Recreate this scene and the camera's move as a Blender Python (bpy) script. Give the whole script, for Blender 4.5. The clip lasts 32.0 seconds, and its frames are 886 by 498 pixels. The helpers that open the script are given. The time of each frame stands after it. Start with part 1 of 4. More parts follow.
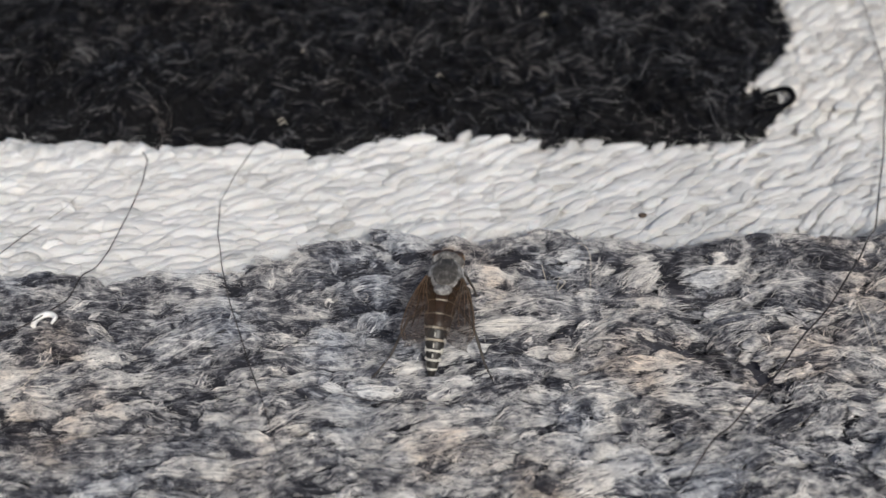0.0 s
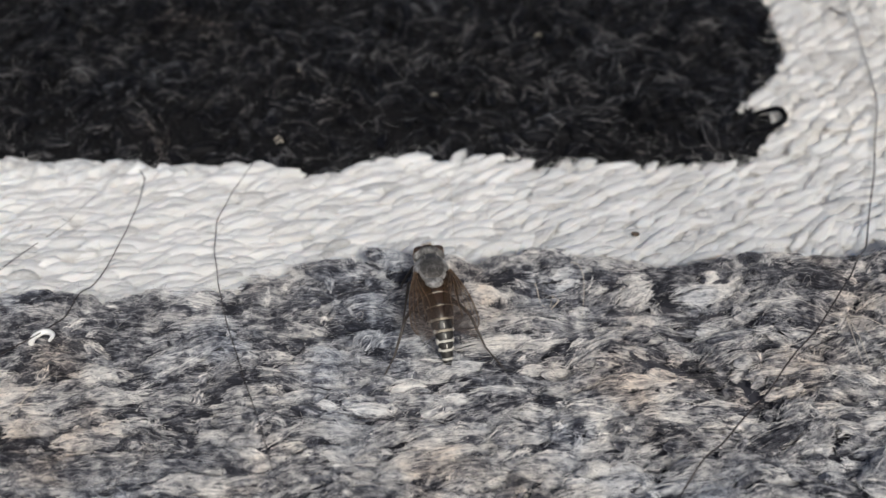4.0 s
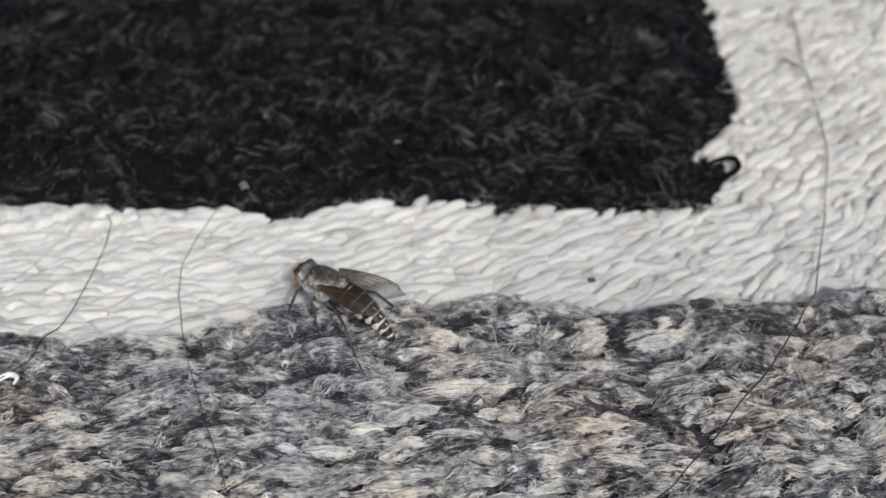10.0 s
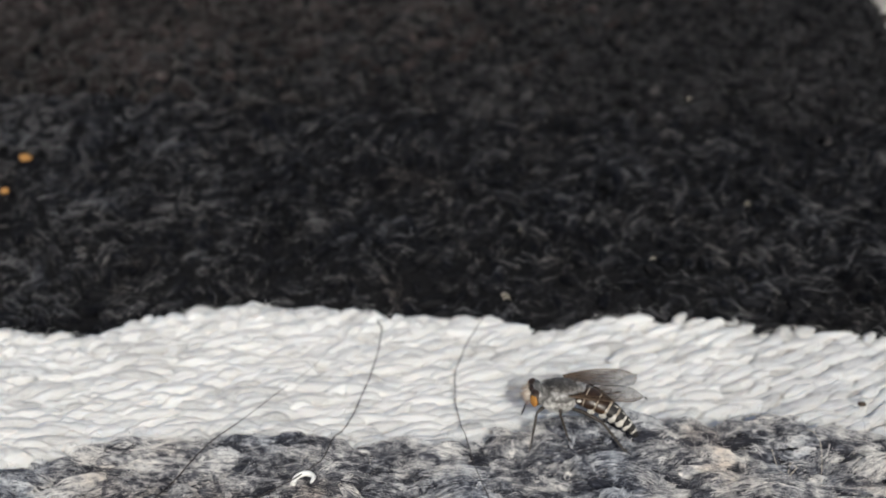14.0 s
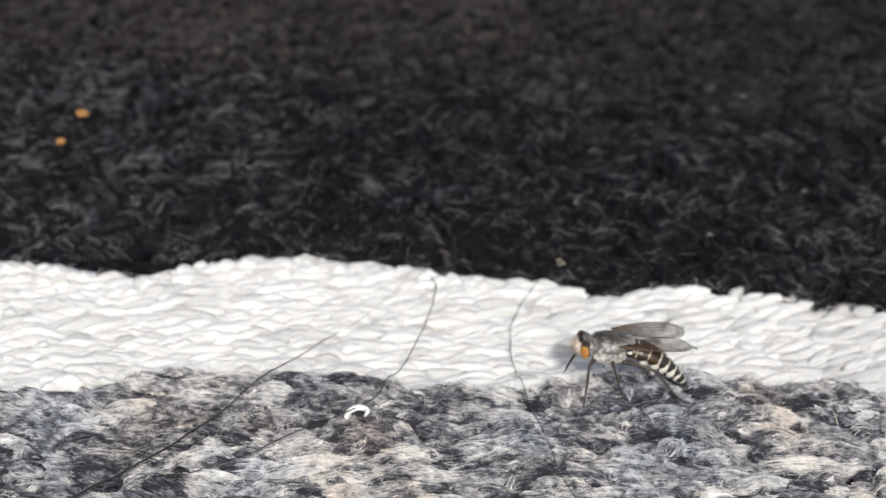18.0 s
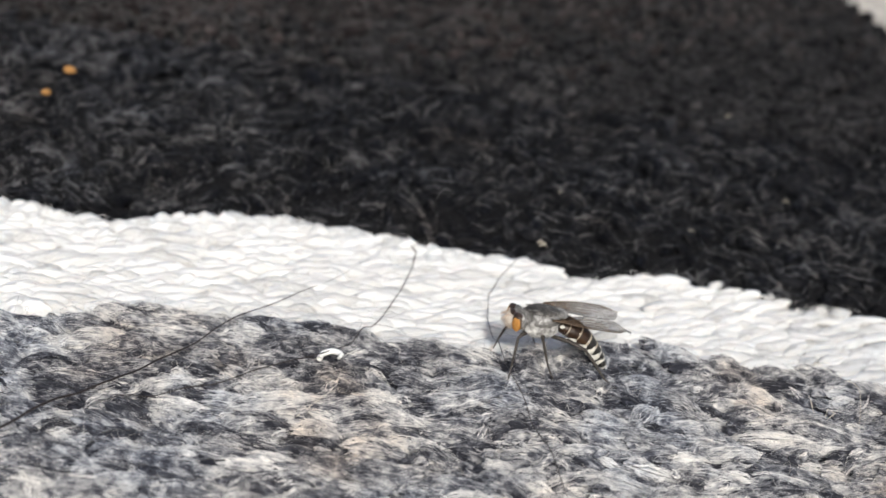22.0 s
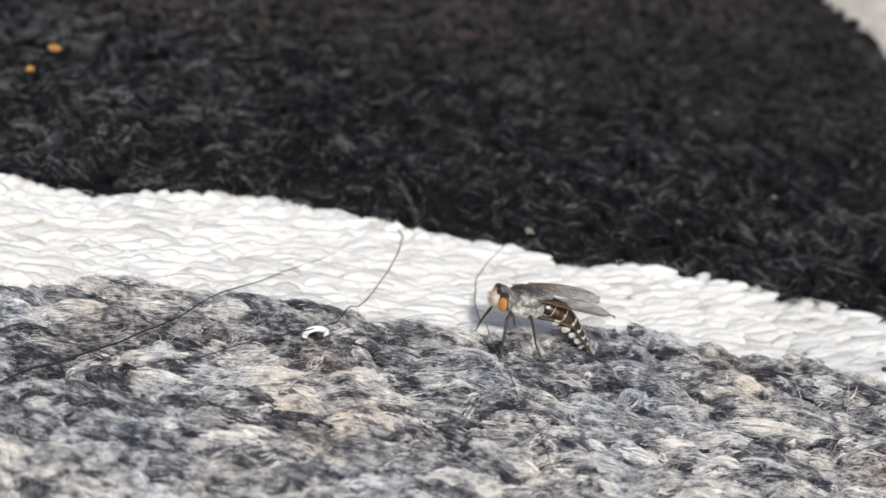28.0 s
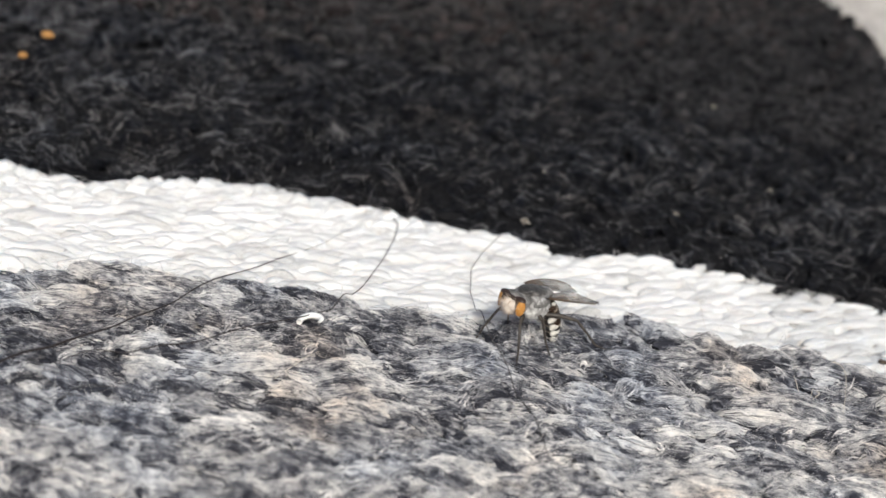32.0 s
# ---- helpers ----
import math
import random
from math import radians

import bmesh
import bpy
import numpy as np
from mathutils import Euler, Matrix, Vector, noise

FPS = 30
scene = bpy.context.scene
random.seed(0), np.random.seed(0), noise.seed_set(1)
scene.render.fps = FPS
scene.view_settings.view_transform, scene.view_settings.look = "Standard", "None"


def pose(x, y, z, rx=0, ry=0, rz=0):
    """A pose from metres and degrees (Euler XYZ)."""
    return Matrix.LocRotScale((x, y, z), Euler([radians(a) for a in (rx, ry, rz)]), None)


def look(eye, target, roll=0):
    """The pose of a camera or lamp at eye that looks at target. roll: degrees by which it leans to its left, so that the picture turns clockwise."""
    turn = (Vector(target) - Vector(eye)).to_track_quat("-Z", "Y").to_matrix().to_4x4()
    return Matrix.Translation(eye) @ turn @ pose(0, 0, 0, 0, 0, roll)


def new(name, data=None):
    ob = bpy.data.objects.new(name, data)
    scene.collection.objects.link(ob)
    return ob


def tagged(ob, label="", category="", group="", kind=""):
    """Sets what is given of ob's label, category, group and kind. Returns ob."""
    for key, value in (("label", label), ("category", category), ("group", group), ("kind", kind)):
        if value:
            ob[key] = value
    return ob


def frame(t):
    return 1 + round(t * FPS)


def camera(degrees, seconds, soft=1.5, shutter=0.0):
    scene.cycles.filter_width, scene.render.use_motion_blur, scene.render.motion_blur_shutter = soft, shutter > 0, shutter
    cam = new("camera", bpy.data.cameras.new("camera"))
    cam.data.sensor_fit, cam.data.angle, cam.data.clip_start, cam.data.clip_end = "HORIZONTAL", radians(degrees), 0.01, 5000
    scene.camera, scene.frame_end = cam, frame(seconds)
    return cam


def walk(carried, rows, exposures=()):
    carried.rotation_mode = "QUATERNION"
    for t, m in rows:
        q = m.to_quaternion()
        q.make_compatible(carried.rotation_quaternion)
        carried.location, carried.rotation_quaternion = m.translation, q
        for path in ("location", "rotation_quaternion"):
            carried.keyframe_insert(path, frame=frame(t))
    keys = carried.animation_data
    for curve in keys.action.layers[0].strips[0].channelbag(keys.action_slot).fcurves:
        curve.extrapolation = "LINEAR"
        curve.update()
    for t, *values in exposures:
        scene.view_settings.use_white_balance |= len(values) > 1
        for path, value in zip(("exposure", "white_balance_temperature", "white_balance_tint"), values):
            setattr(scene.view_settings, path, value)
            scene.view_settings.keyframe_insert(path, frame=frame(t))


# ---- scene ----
# ======================================================================
#  A small fly walks over a woven wool rug in the sun. Lengths below are
#  in millimetres and turned into metres by MM.
# ======================================================================
MM = 0.001
cam = camera(38.67, 32.0, soft=1.6)
cam.data.dof.use_dof = True
cam.data.dof.focus_distance = 0.087
cam.data.dof.aperture_fstop = 42.0

PATH = [
    (0.0, -0.00140, -0.08699, 0.06231, 49.280, -0.520, 0.353),
    (0.5, -0.00125, -0.08701, 0.06237, 49.284, -0.512, 0.462),
    (1.0, -0.00130, -0.08707, 0.06253, 49.353, -0.541, 0.420),
    (1.5, -0.00121, -0.08714, 0.06278, 49.405, -0.527, 0.417),
    (2.0, -0.00134, -0.08726, 0.06283, 49.460, -0.617, 0.355),
    (2.5, -0.00129, -0.08737, 0.06292, 49.571, -0.639, 0.375),
    (4.5, -0.00129, -0.08743, 0.06328, 49.976, -0.715, 0.255),
    (5.0, -0.00129, -0.08742, 0.06354, 50.015, -0.647, 0.254),
    (5.5, -0.00132, -0.08759, 0.06386, 50.349, -0.574, 0.244),
    (6.0, -0.00123, -0.08803, 0.06434, 51.047, -0.607, 0.199),
    (6.5, -0.00054, -0.08820, 0.06422, 51.412, -0.628, 0.214),
    (7.0, -0.00023, -0.08794, 0.06430, 51.183, -0.764, -0.054),
    (7.5, -0.00010, -0.08833, 0.06503, 51.613, -1.008, -0.215),
    (8.0, -0.00009, -0.08880, 0.06516, 51.750, -1.288, -0.341),
    (8.5, -0.00002, -0.08854, 0.06499, 51.406, -1.327, -0.261),
    (9.0, -0.00023, -0.08843, 0.06498, 51.205, -1.531, -0.353),
    (9.5, -0.00004, -0.08874, 0.06520, 51.625, -1.438, -0.371),
    (10.0, -0.00026, -0.08871, 0.06500, 51.632, -1.665, -0.457),
    (10.5, -0.00127, -0.08808, 0.06400, 51.501, -2.120, -0.613),
    (11.0, -0.00205, -0.08772, 0.06387, 51.772, -2.343, -0.419),
    (11.5, -0.00192, -0.08787, 0.06441, 51.944, -2.568, -0.639),
    (12.0, -0.00292, -0.08903, 0.06532, 52.461, -2.268, -0.007),
    (12.5, -0.00425, -0.08800, 0.06489, 51.771, -2.463, 0.226),
    (13.0, -0.00735, -0.08829, 0.06537, 53.278, -1.889, 1.081),
    (13.5, -0.01149, -0.08931, 0.06667, 55.177, -1.807, 2.683),
    (14.0, -0.01284, -0.09066, 0.06688, 56.234, -0.217, 4.986),
    (14.5, -0.01438, -0.09105, 0.06606, 56.471, 0.518, 5.486),
    (16.5, -0.01616, -0.09468, 0.06028, 58.888, -1.772, 6.876),
    (17.0, -0.01597, -0.09464, 0.05963, 58.638, -1.721, 6.984),
    (17.5, -0.01588, -0.09466, 0.05932, 58.659, -1.784, 7.052),
    (18.0, -0.01594, -0.09538, 0.05832, 59.274, -2.395, 7.091),
    (18.5, -0.01571, -0.09579, 0.05742, 59.444, -2.828, 7.303),
    (19.0, -0.01610, -0.09717, 0.05565, 60.449, -3.933, 7.691),
    (19.5, -0.01592, -0.09777, 0.05479, 61.095, -4.320, 7.919),
    (20.0, -0.01600, -0.09843, 0.05398, 61.748, -4.938, 8.087),
    (20.5, -0.01614, -0.09886, 0.05276, 62.241, -5.655, 8.029),
    (21.0, -0.01627, -0.09899, 0.05185, 62.453, -6.166, 8.005),
    (21.5, -0.01634, -0.09914, 0.05066, 62.605, -6.798, 7.992),
    (22.0, -0.01651, -0.09898, 0.05013, 62.495, -7.192, 7.762),
    (22.5, -0.01672, -0.09890, 0.04947, 62.597, -7.568, 7.440),
    (23.0, -0.01668, -0.09893, 0.04915, 62.679, -7.718, 7.438),
    (23.5, -0.01668, -0.09914, 0.04864, 63.026, -8.229, 7.384),
    (24.0, -0.01683, -0.09920, 0.04815, 63.065, -8.442, 7.444),
    (24.5, -0.01679, -0.09946, 0.04823, 63.076, -8.458, 7.539),
    (25.0, -0.01683, -0.09932, 0.04822, 63.014, -8.435, 7.433),
    (25.5, -0.01675, -0.09922, 0.04809, 63.038, -8.467, 7.456),
    (27.5, -0.01703, -0.09928, 0.04758, 63.109, -8.749, 7.390),
    (28.0, -0.01706, -0.09922, 0.04749, 63.095, -8.825, 7.370),
    (28.5, -0.01706, -0.09922, 0.04748, 63.060, -8.825, 7.370),
    (29.0, -0.01713, -0.09913, 0.04731, 63.046, -8.884, 7.379),
    (29.5, -0.01700, -0.09913, 0.04728, 63.059, -8.817, 7.404),
    (30.0, -0.01703, -0.09914, 0.04724, 63.062, -8.881, 7.412),
    (30.5, -0.01703, -0.09918, 0.04723, 63.063, -8.880, 7.409),
    (31.0, -0.01697, -0.09905, 0.04713, 63.058, -8.955, 7.277),
    (31.5, -0.01709, -0.09908, 0.04701, 62.999, -9.056, 7.235),
    (32.0, -0.01723, -0.09903, 0.04633, 63.126, -9.368, 7.208),
]
EXPOSURES = [(0.0, -0.40, 6450, 8), (7.0, -0.40, 6450, 7), (12.5, -0.38, 6450, 6), (14.0, -0.32, 6450, 6), (17.0, -0.04, 6450, 7), (23.0, 0.0, 6450, 7), (32.0, 0.0, 6450, 7)]
walk(cam, [(row[0], pose(*row[1:])) for row in PATH], EXPOSURES)

# ---- light: hazy sun from the near right-hand side of the rug ----
SUN_EL, SUN_AZ = 41.0, -75.0      # degrees above the rug, degrees from +x towards +y
world = bpy.data.worlds.new("sky")
scene.world = world
world.use_nodes = True
wn = world.node_tree
sky = wn.nodes.new("ShaderNodeTexSky")
sky.sky_type = "NISHITA"
sky.sun_disc = False
sky.sun_elevation = radians(SUN_EL)
sky.sun_rotation = radians(90.0 - SUN_AZ)
sky.dust_density = 5.0
sky.air_density = 0.8
wn.links.new(sky.outputs["Color"], wn.nodes["Background"].inputs["Color"])
wn.nodes["Background"].inputs["Strength"].default_value = 0.13
sun = new("sun", bpy.data.lights.new("sun", "SUN"))
sun.data.energy = 2.85
sun.data.angle = radians(5.0)
sun.data.color = (1.0, 0.985, 0.95)
a, e = radians(SUN_AZ), radians(SUN_EL)
sun.matrix_world = look((math.cos(a) * math.cos(e), math.sin(a) * math.cos(e), math.sin(e)), (0, 0, 0))


# ---- materials ----
class Mat:
    """A node material under construction."""

    def __init__(self, name, rough=0.8, spec=0.3):
        self.m = bpy.data.materials.new(name)
        self.m.use_nodes = True
        self.t = self.m.node_tree
        self.b = self.t.nodes["Principled BSDF"]
        self.b.inputs["Roughness"].default_value = rough
        self.b.inputs["Specular IOR Level"].default_value = spec

    def node(self, kind, **values):
        n = self.t.nodes.new(kind)
        for k, v in values.items():
            n.inputs[k].default_value = v
        return n

    def link(self, a, b):
        self.t.links.new(a, b)

    def ramp(self, fac, stops):
        n = self.t.nodes.new("ShaderNodeValToRGB")
        r = n.color_ramp
        while len(r.elements) < len(stops):
            r.elements.new(0.5)
        for el, (p, c) in zip(r.elements, stops):
            el.position, el.color = p, (*c, 1)
        self.link(fac, n.inputs["Fac"])
        return n.outputs["Color"]

    def math(self, op, a, b):
        n = self.t.nodes.new("ShaderNodeMath")
        n.operation = op
        for i, v in enumerate((a, b)):
            if isinstance(v, (int, float)):
                n.inputs[i].default_value = v
            else:
                self.link(v, n.inputs[i])
        return n.outputs[0]

    def mix(self, fac, a, b, blend="MIX"):
        n = self.t.nodes.new("ShaderNodeMix")
        n.data_type, n.blend_type = "RGBA", blend
        for i, v in ((0, fac), (6, a), (7, b)):
            if isinstance(v, (int, float)):
                n.inputs[i].default_value = v
            elif isinstance(v, tuple):
                n.inputs[i].default_value = (*v, 1)
            else:
                self.link(v, n.inputs[i])
        return n.outputs[2]

    def noise(self, scale, detail=3.0, rough=0.6, vec=None, stretch=None):
        n = self.node("ShaderNodeTexNoise", Scale=scale, Detail=detail, Roughness=rough)
        if vec is None:
            vec = self.t.nodes.new("ShaderNodeTexCoord").outputs["Object"]
        if stretch:
            mp = self.t.nodes.new("ShaderNodeMapping")
            mp.inputs["Scale"].default_value = stretch
            self.link(vec, mp.inputs["Vector"])
            vec = mp.outputs["Vector"]
        self.link(vec, n.inputs["Vector"])
        return n.outputs["Fac"]

    def random(self):
        """A number of its own for every piece, loose or joined."""
        o = self.t.nodes.new("ShaderNodeObjectInfo").outputs["Random"]
        g = self.t.nodes.new("ShaderNodeNewGeometry").outputs["Random Per Island"]
        return self.math("FRACT", self.math("ADD", self.math("MULTIPLY", o, 3.7), g), 0.0)

    def tone(self):
        """A number for every tuft as a whole: its own object, or its share of a joined field."""
        o = self.t.nodes.new("ShaderNodeObjectInfo").outputs["Random"]
        a = self.t.nodes.new("ShaderNodeAttribute")
        a.attribute_name = "tone"
        return self.math("FRACT", self.math("ADD", self.math("MULTIPLY", o, 5.3), a.outputs["Fac"]), 0.0)

    def color(self, c):
        if isinstance(c, tuple):
            self.b.inputs["Base Color"].default_value = (*c, 1)
        else:
            self.link(c, self.b.inputs["Base Color"])

    def bump(self, height, distance, strength=1.0):
        n = self.node("ShaderNodeBump", Distance=distance, Strength=strength)
        self.link(height, n.inputs["Height"])
        self.link(n.outputs["Normal"], self.b.inputs["Normal"])


def wool(name, stops, blotch, streak, bump_mm, sheen=0.2, patch=0.0, patch_scale=90.0, soft_mm=0.0, shares=(0.6, 0.4), base=0.0, tone_shift=0.0, spec=0.10, grain=0.0):
    """Yarn: a colour of its own for each tuft and strand, blotches of dyed fibre, fine fibres drawn out along it."""
    k = Mat(name, 0.85, spec)
    uv = k.t.nodes.new("ShaderNodeUVMap").outputs["UV"]
    world_at = k.t.nodes.new("ShaderNodeNewGeometry").outputs["Position"]
    fibre = k.noise(1.0, 4.0, 0.7, uv, (1.2, 11.0, 1.0))
    fine = k.noise(1.0, 3.0, 0.7, uv, (3.0, 30.0, 1.0))
    pick = k.math("ADD", k.math("MULTIPLY", k.tone(), shares[0]), k.math("ADD", k.math("MULTIPLY", k.random(), shares[1]), base))
    if tone_shift:
        for kind in ("GEOMETRY", "OBJECT"):
            a = k.t.nodes.new("ShaderNodeAttribute")
            a.attribute_type, a.attribute_name = kind, "tone_shift"
            pick = k.math("ADD", pick, a.outputs["Fac"])
    if blotch:
        spots = k.noise(1.0, 4.0, 0.65, world_at, (640.0, 1150.0, 900.0))
        pick = k.math("ADD", pick, k.math("MULTIPLY", k.math("SUBTRACT", spots, 0.5), blotch))
    if grain:
        grit = k.noise(1.0, 3.0, 0.7, world_at, (2400.0, 4600.0, 3200.0))
        pick = k.math("ADD", pick, k.math("MULTIPLY", k.math("SUBTRACT", grit, 0.5), grain))
    if patch:
        area = k.noise(patch_scale, 2.0, 0.5, world_at)
        pick = k.math("ADD", pick, k.math("MULTIPLY", k.math("SUBTRACT", area, 0.5), patch))
    pick = k.math("ADD", pick, k.math("MULTIPLY", k.math("SUBTRACT", fibre, 0.5), streak))
    pick = k.math("ADD", pick, k.math("MULTIPLY", k.math("SUBTRACT", fine, 0.5), 0.7 * streak))
    shade = k.ramp(pick, stops)
    if tone_shift:
        tint = k.ramp(k.noise(95.0, 3.0, 0.6, world_at), [(0.36, (0.93, 0.98, 1.0)), (0.5, (1.0, 1.0, 1.0)), (0.66, (1.0, 0.935, 0.865))])
        shade = k.mix(1.0, shade, tint, "MULTIPLY")
    k.color(shade)
    if soft_mm:
        k.b.inputs["Subsurface Weight"].default_value = 0.6
        k.b.inputs["Subsurface Radius"].default_value = (1.0, 0.9, 0.8)
        k.b.inputs["Subsurface Scale"].default_value = soft_mm * MM
    k.b.inputs["Sheen Weight"].default_value = sheen
    k.b.inputs["Sheen Roughness"].default_value = 0.5
    k.bump(k.math("ADD", fibre, k.math("MULTIPLY", fine, 0.6)), bump_mm * MM)
    return k.m


WHITE = wool("white_wool", [(0.0, (0.51, 0.505, 0.495)), (0.22, (0.69, 0.687, 0.677)), (0.55, (0.79, 0.787, 0.777)), (1.0, (0.85, 0.848, 0.84))], 0.2, 0.8, 0.22, soft_mm=0.06, grain=0.3)
DULL_WHITE = wool("dull_white_wool", [(0.0, (0.40, 0.38, 0.36)), (0.3, (0.60, 0.58, 0.55)), (0.6, (0.71, 0.69, 0.66)), (1.0, (0.79, 0.775, 0.75))], 0.35, 0.4, 0.10, soft_mm=0.25, grain=0.2, patch=0.5, patch_scale=110.0)
GREYISH_WHITE = wool("greyish_white_wool", [(0.0, (0.22, 0.20, 0.18)), (0.3, (0.32, 0.295, 0.27)), (0.6, (0.41, 0.385, 0.355)), (1.0, (0.52, 0.495, 0.465))], 0.35, 0.4, 0.10, patch=0.5, patch_scale=110.0)
GREY_STOPS = [(0.05, (0.017, 0.0173, 0.0235)), (0.27, (0.072, 0.073, 0.088)), (0.45, (0.265, 0.262, 0.272)), (0.68, (0.55, 0.534, 0.52)), (1.0, (0.82, 0.78, 0.73))]
GREY = wool("mottled_grey_wool", GREY_STOPS, 1.6, 0.55, 0.12, sheen=0.3, patch=0.9, patch_scale=125.0, tone_shift=1.0, grain=1.2, shares=(0.30, 0.12), base=0.06)
BLACK = wool("black_wool", [(0.0, (0.0015, 0.0015, 0.0025)), (0.55, (0.003, 0.003, 0.0042)), (0.75, (0.012, 0.0118, 0.013)), (1.0, (0.11, 0.104, 0.102))], 1.2, 0.6, 0.06, sheen=0.06, patch=0.7, patch_scale=60.0, shares=(0.25, 0.65), spec=0.03)
DEEP = wool("deep_black_wool", [(0.0, (0.002, 0.002, 0.003)), (0.40, (0.007, 0.0068, 0.008)), (0.66, (0.025, 0.0238, 0.0255)), (1.0, (0.08, 0.076, 0.077))], 1.9, 0.9, 0.08, sheen=0.06, patch=0.6, patch_scale=75.0, shares=(0.22, 0.12), base=0.22, spec=0.04)
BROWNISH = wool("brownish_black_wool", [(0.0, (0.004, 0.0034, 0.0037)), (0.45, (0.0155, 0.0122, 0.0125)), (0.70, (0.042, 0.033, 0.0325)), (1.0, (0.14, 0.112, 0.107))], 1.6, 0.9, 0.08, sheen=0.10, patch=0.8, patch_scale=75.0, shares=(0.30, 0.10), base=0.145, spec=0.04)


def spun(name, stops, fleck, sheen, spec, rough=0.75):
    """Spun fibres, each in the tone given to its lock, and unevenly dyed along it."""
    k = Mat(name, rough, spec)
    pick = None
    for kind, key in (("GEOMETRY", "tone"), ("OBJECT", "tone_shift")):
        a = k.t.nodes.new("ShaderNodeAttribute")
        a.attribute_type, a.attribute_name = kind, key
        pick = a.outputs["Fac"] if pick is None else k.math("ADD", pick, a.outputs["Fac"])
    at = k.t.nodes.new("ShaderNodeNewGeometry").outputs["Position"]
    spots = k.noise(1.0, 3.0, 0.65, at, (1300.0, 2100.0, 1700.0))
    pick = k.math("ADD", pick, k.math("MULTIPLY", k.math("SUBTRACT", spots, 0.5), fleck))
    tint = k.ramp(k.noise(95.0, 3.0, 0.6, at), [(0.34, (0.90, 0.965, 1.06)), (0.48, (0.99, 1.0, 1.01)), (0.56, (1.0, 1.0, 1.0)), (0.68, (1.02, 0.93, 0.85))])
    k.color(k.mix(1.0, k.ramp(pick, stops), tint, "MULTIPLY"))
    k.b.inputs["Sheen Weight"].default_value = sheen
    k.b.inputs["Sheen Roughness"].default_value = 0.5
    return k.m


GREY_SPUN = spun("grey_spun_wool", GREY_STOPS, 1.6, 0.15, 0.15)
# pale top stop paints sheen glints onto the lightest black threads
BLACK_SPUN = spun("black_spun_wool", [(0.0, (0.0012, 0.0012, 0.0022)), (0.45, (0.0032, 0.0034, 0.0056)), (0.72, (0.0215, 0.0224, 0.0275)), (1.0, (0.20, 0.192, 0.195))], 1.6, 0.02, 0.12, 0.6)


def plain(name, color, rough=0.7, spec=0.3, vary=0.25, scale=900.0, bump_mm=0.0):
    k = Mat(name, rough, spec)
    n = k.noise(scale, 4.0, 0.6)
    dark = tuple(c * (1 - vary) for c in color)
    light = tuple(min(1.0, c * (1 + vary)) for c in color)
    k.color(k.ramp(n, [(0.3, dark), (0.7, light)]))
    if bump_mm:
        k.bump(n, bump_mm * MM)
    return k.m


def fibre_mat(name, stops, rough=0.6):
    k = Mat(name, rough, 0.25)
    k.color(k.ramp(k.random(), stops))
    return k.m


GREY_FIBRE = fibre_mat("grey_fibre", [(0.0, (0.06, 0.065, 0.09)), (0.4, (0.20, 0.20, 0.22)), (0.75, (0.42, 0.41, 0.40)), (1.0, (0.66, 0.63, 0.59))])
WHITE_FIBRE = fibre_mat("white_fibre", [(0.0, (0.30, 0.29, 0.28)), (0.12, (0.55, 0.54, 0.52)), (0.3, (0.74, 0.73, 0.71)), (1.0, (0.85, 0.84, 0.82))])
# the few palest fibres stand in for glints of sun, put in as colour
BLACK_FIBRE = fibre_mat("black_fibre", [(0.0, (0.003, 0.003, 0.004)), (0.6, (0.010, 0.010, 0.011)), (0.90, (0.022, 0.021, 0.022)), (1.0, (0.36, 0.35, 0.35))])
BACK_WHITE = plain("rug_ground_white", (0.60, 0.585, 0.56), 0.9, 0.1)
# grey band's ground kept near black: shade between tufts put into its colour
BACK_GREY = plain("rug_ground_grey", (0.05, 0.05, 0.06), 0.9, 0.1)
BACK_BLACK = plain("rug_ground_black", (0.008, 0.008, 0.009), 0.95, 0.05)
HAIR = plain("dark_hair", (0.022, 0.016, 0.014), 0.35, 0.5, 0.2)
PALE_HAIR = plain("pale_hair", (0.55, 0.50, 0.42), 0.5, 0.3, 0.15)
LINT = plain("lint", (0.86, 0.85, 0.82), 0.8, 0.2, 0.05)
CRUMB = plain("crumb", (0.34, 0.17, 0.05), 0.6, 0.4, 0.35, 2500.0, 0.1)
BURR = plain("dark_burr", (0.022, 0.022, 0.028), 0.9, 0.1, 0.6, 2500.0, 0.15)
SPECK = plain("speck", (0.06, 0.045, 0.035), 0.7, 0.2, 0.3)
FLOOR = plain("stone_floor", (0.34, 0.31, 0.28), 0.8, 0.3, 0.2, 20.0, 1.0)


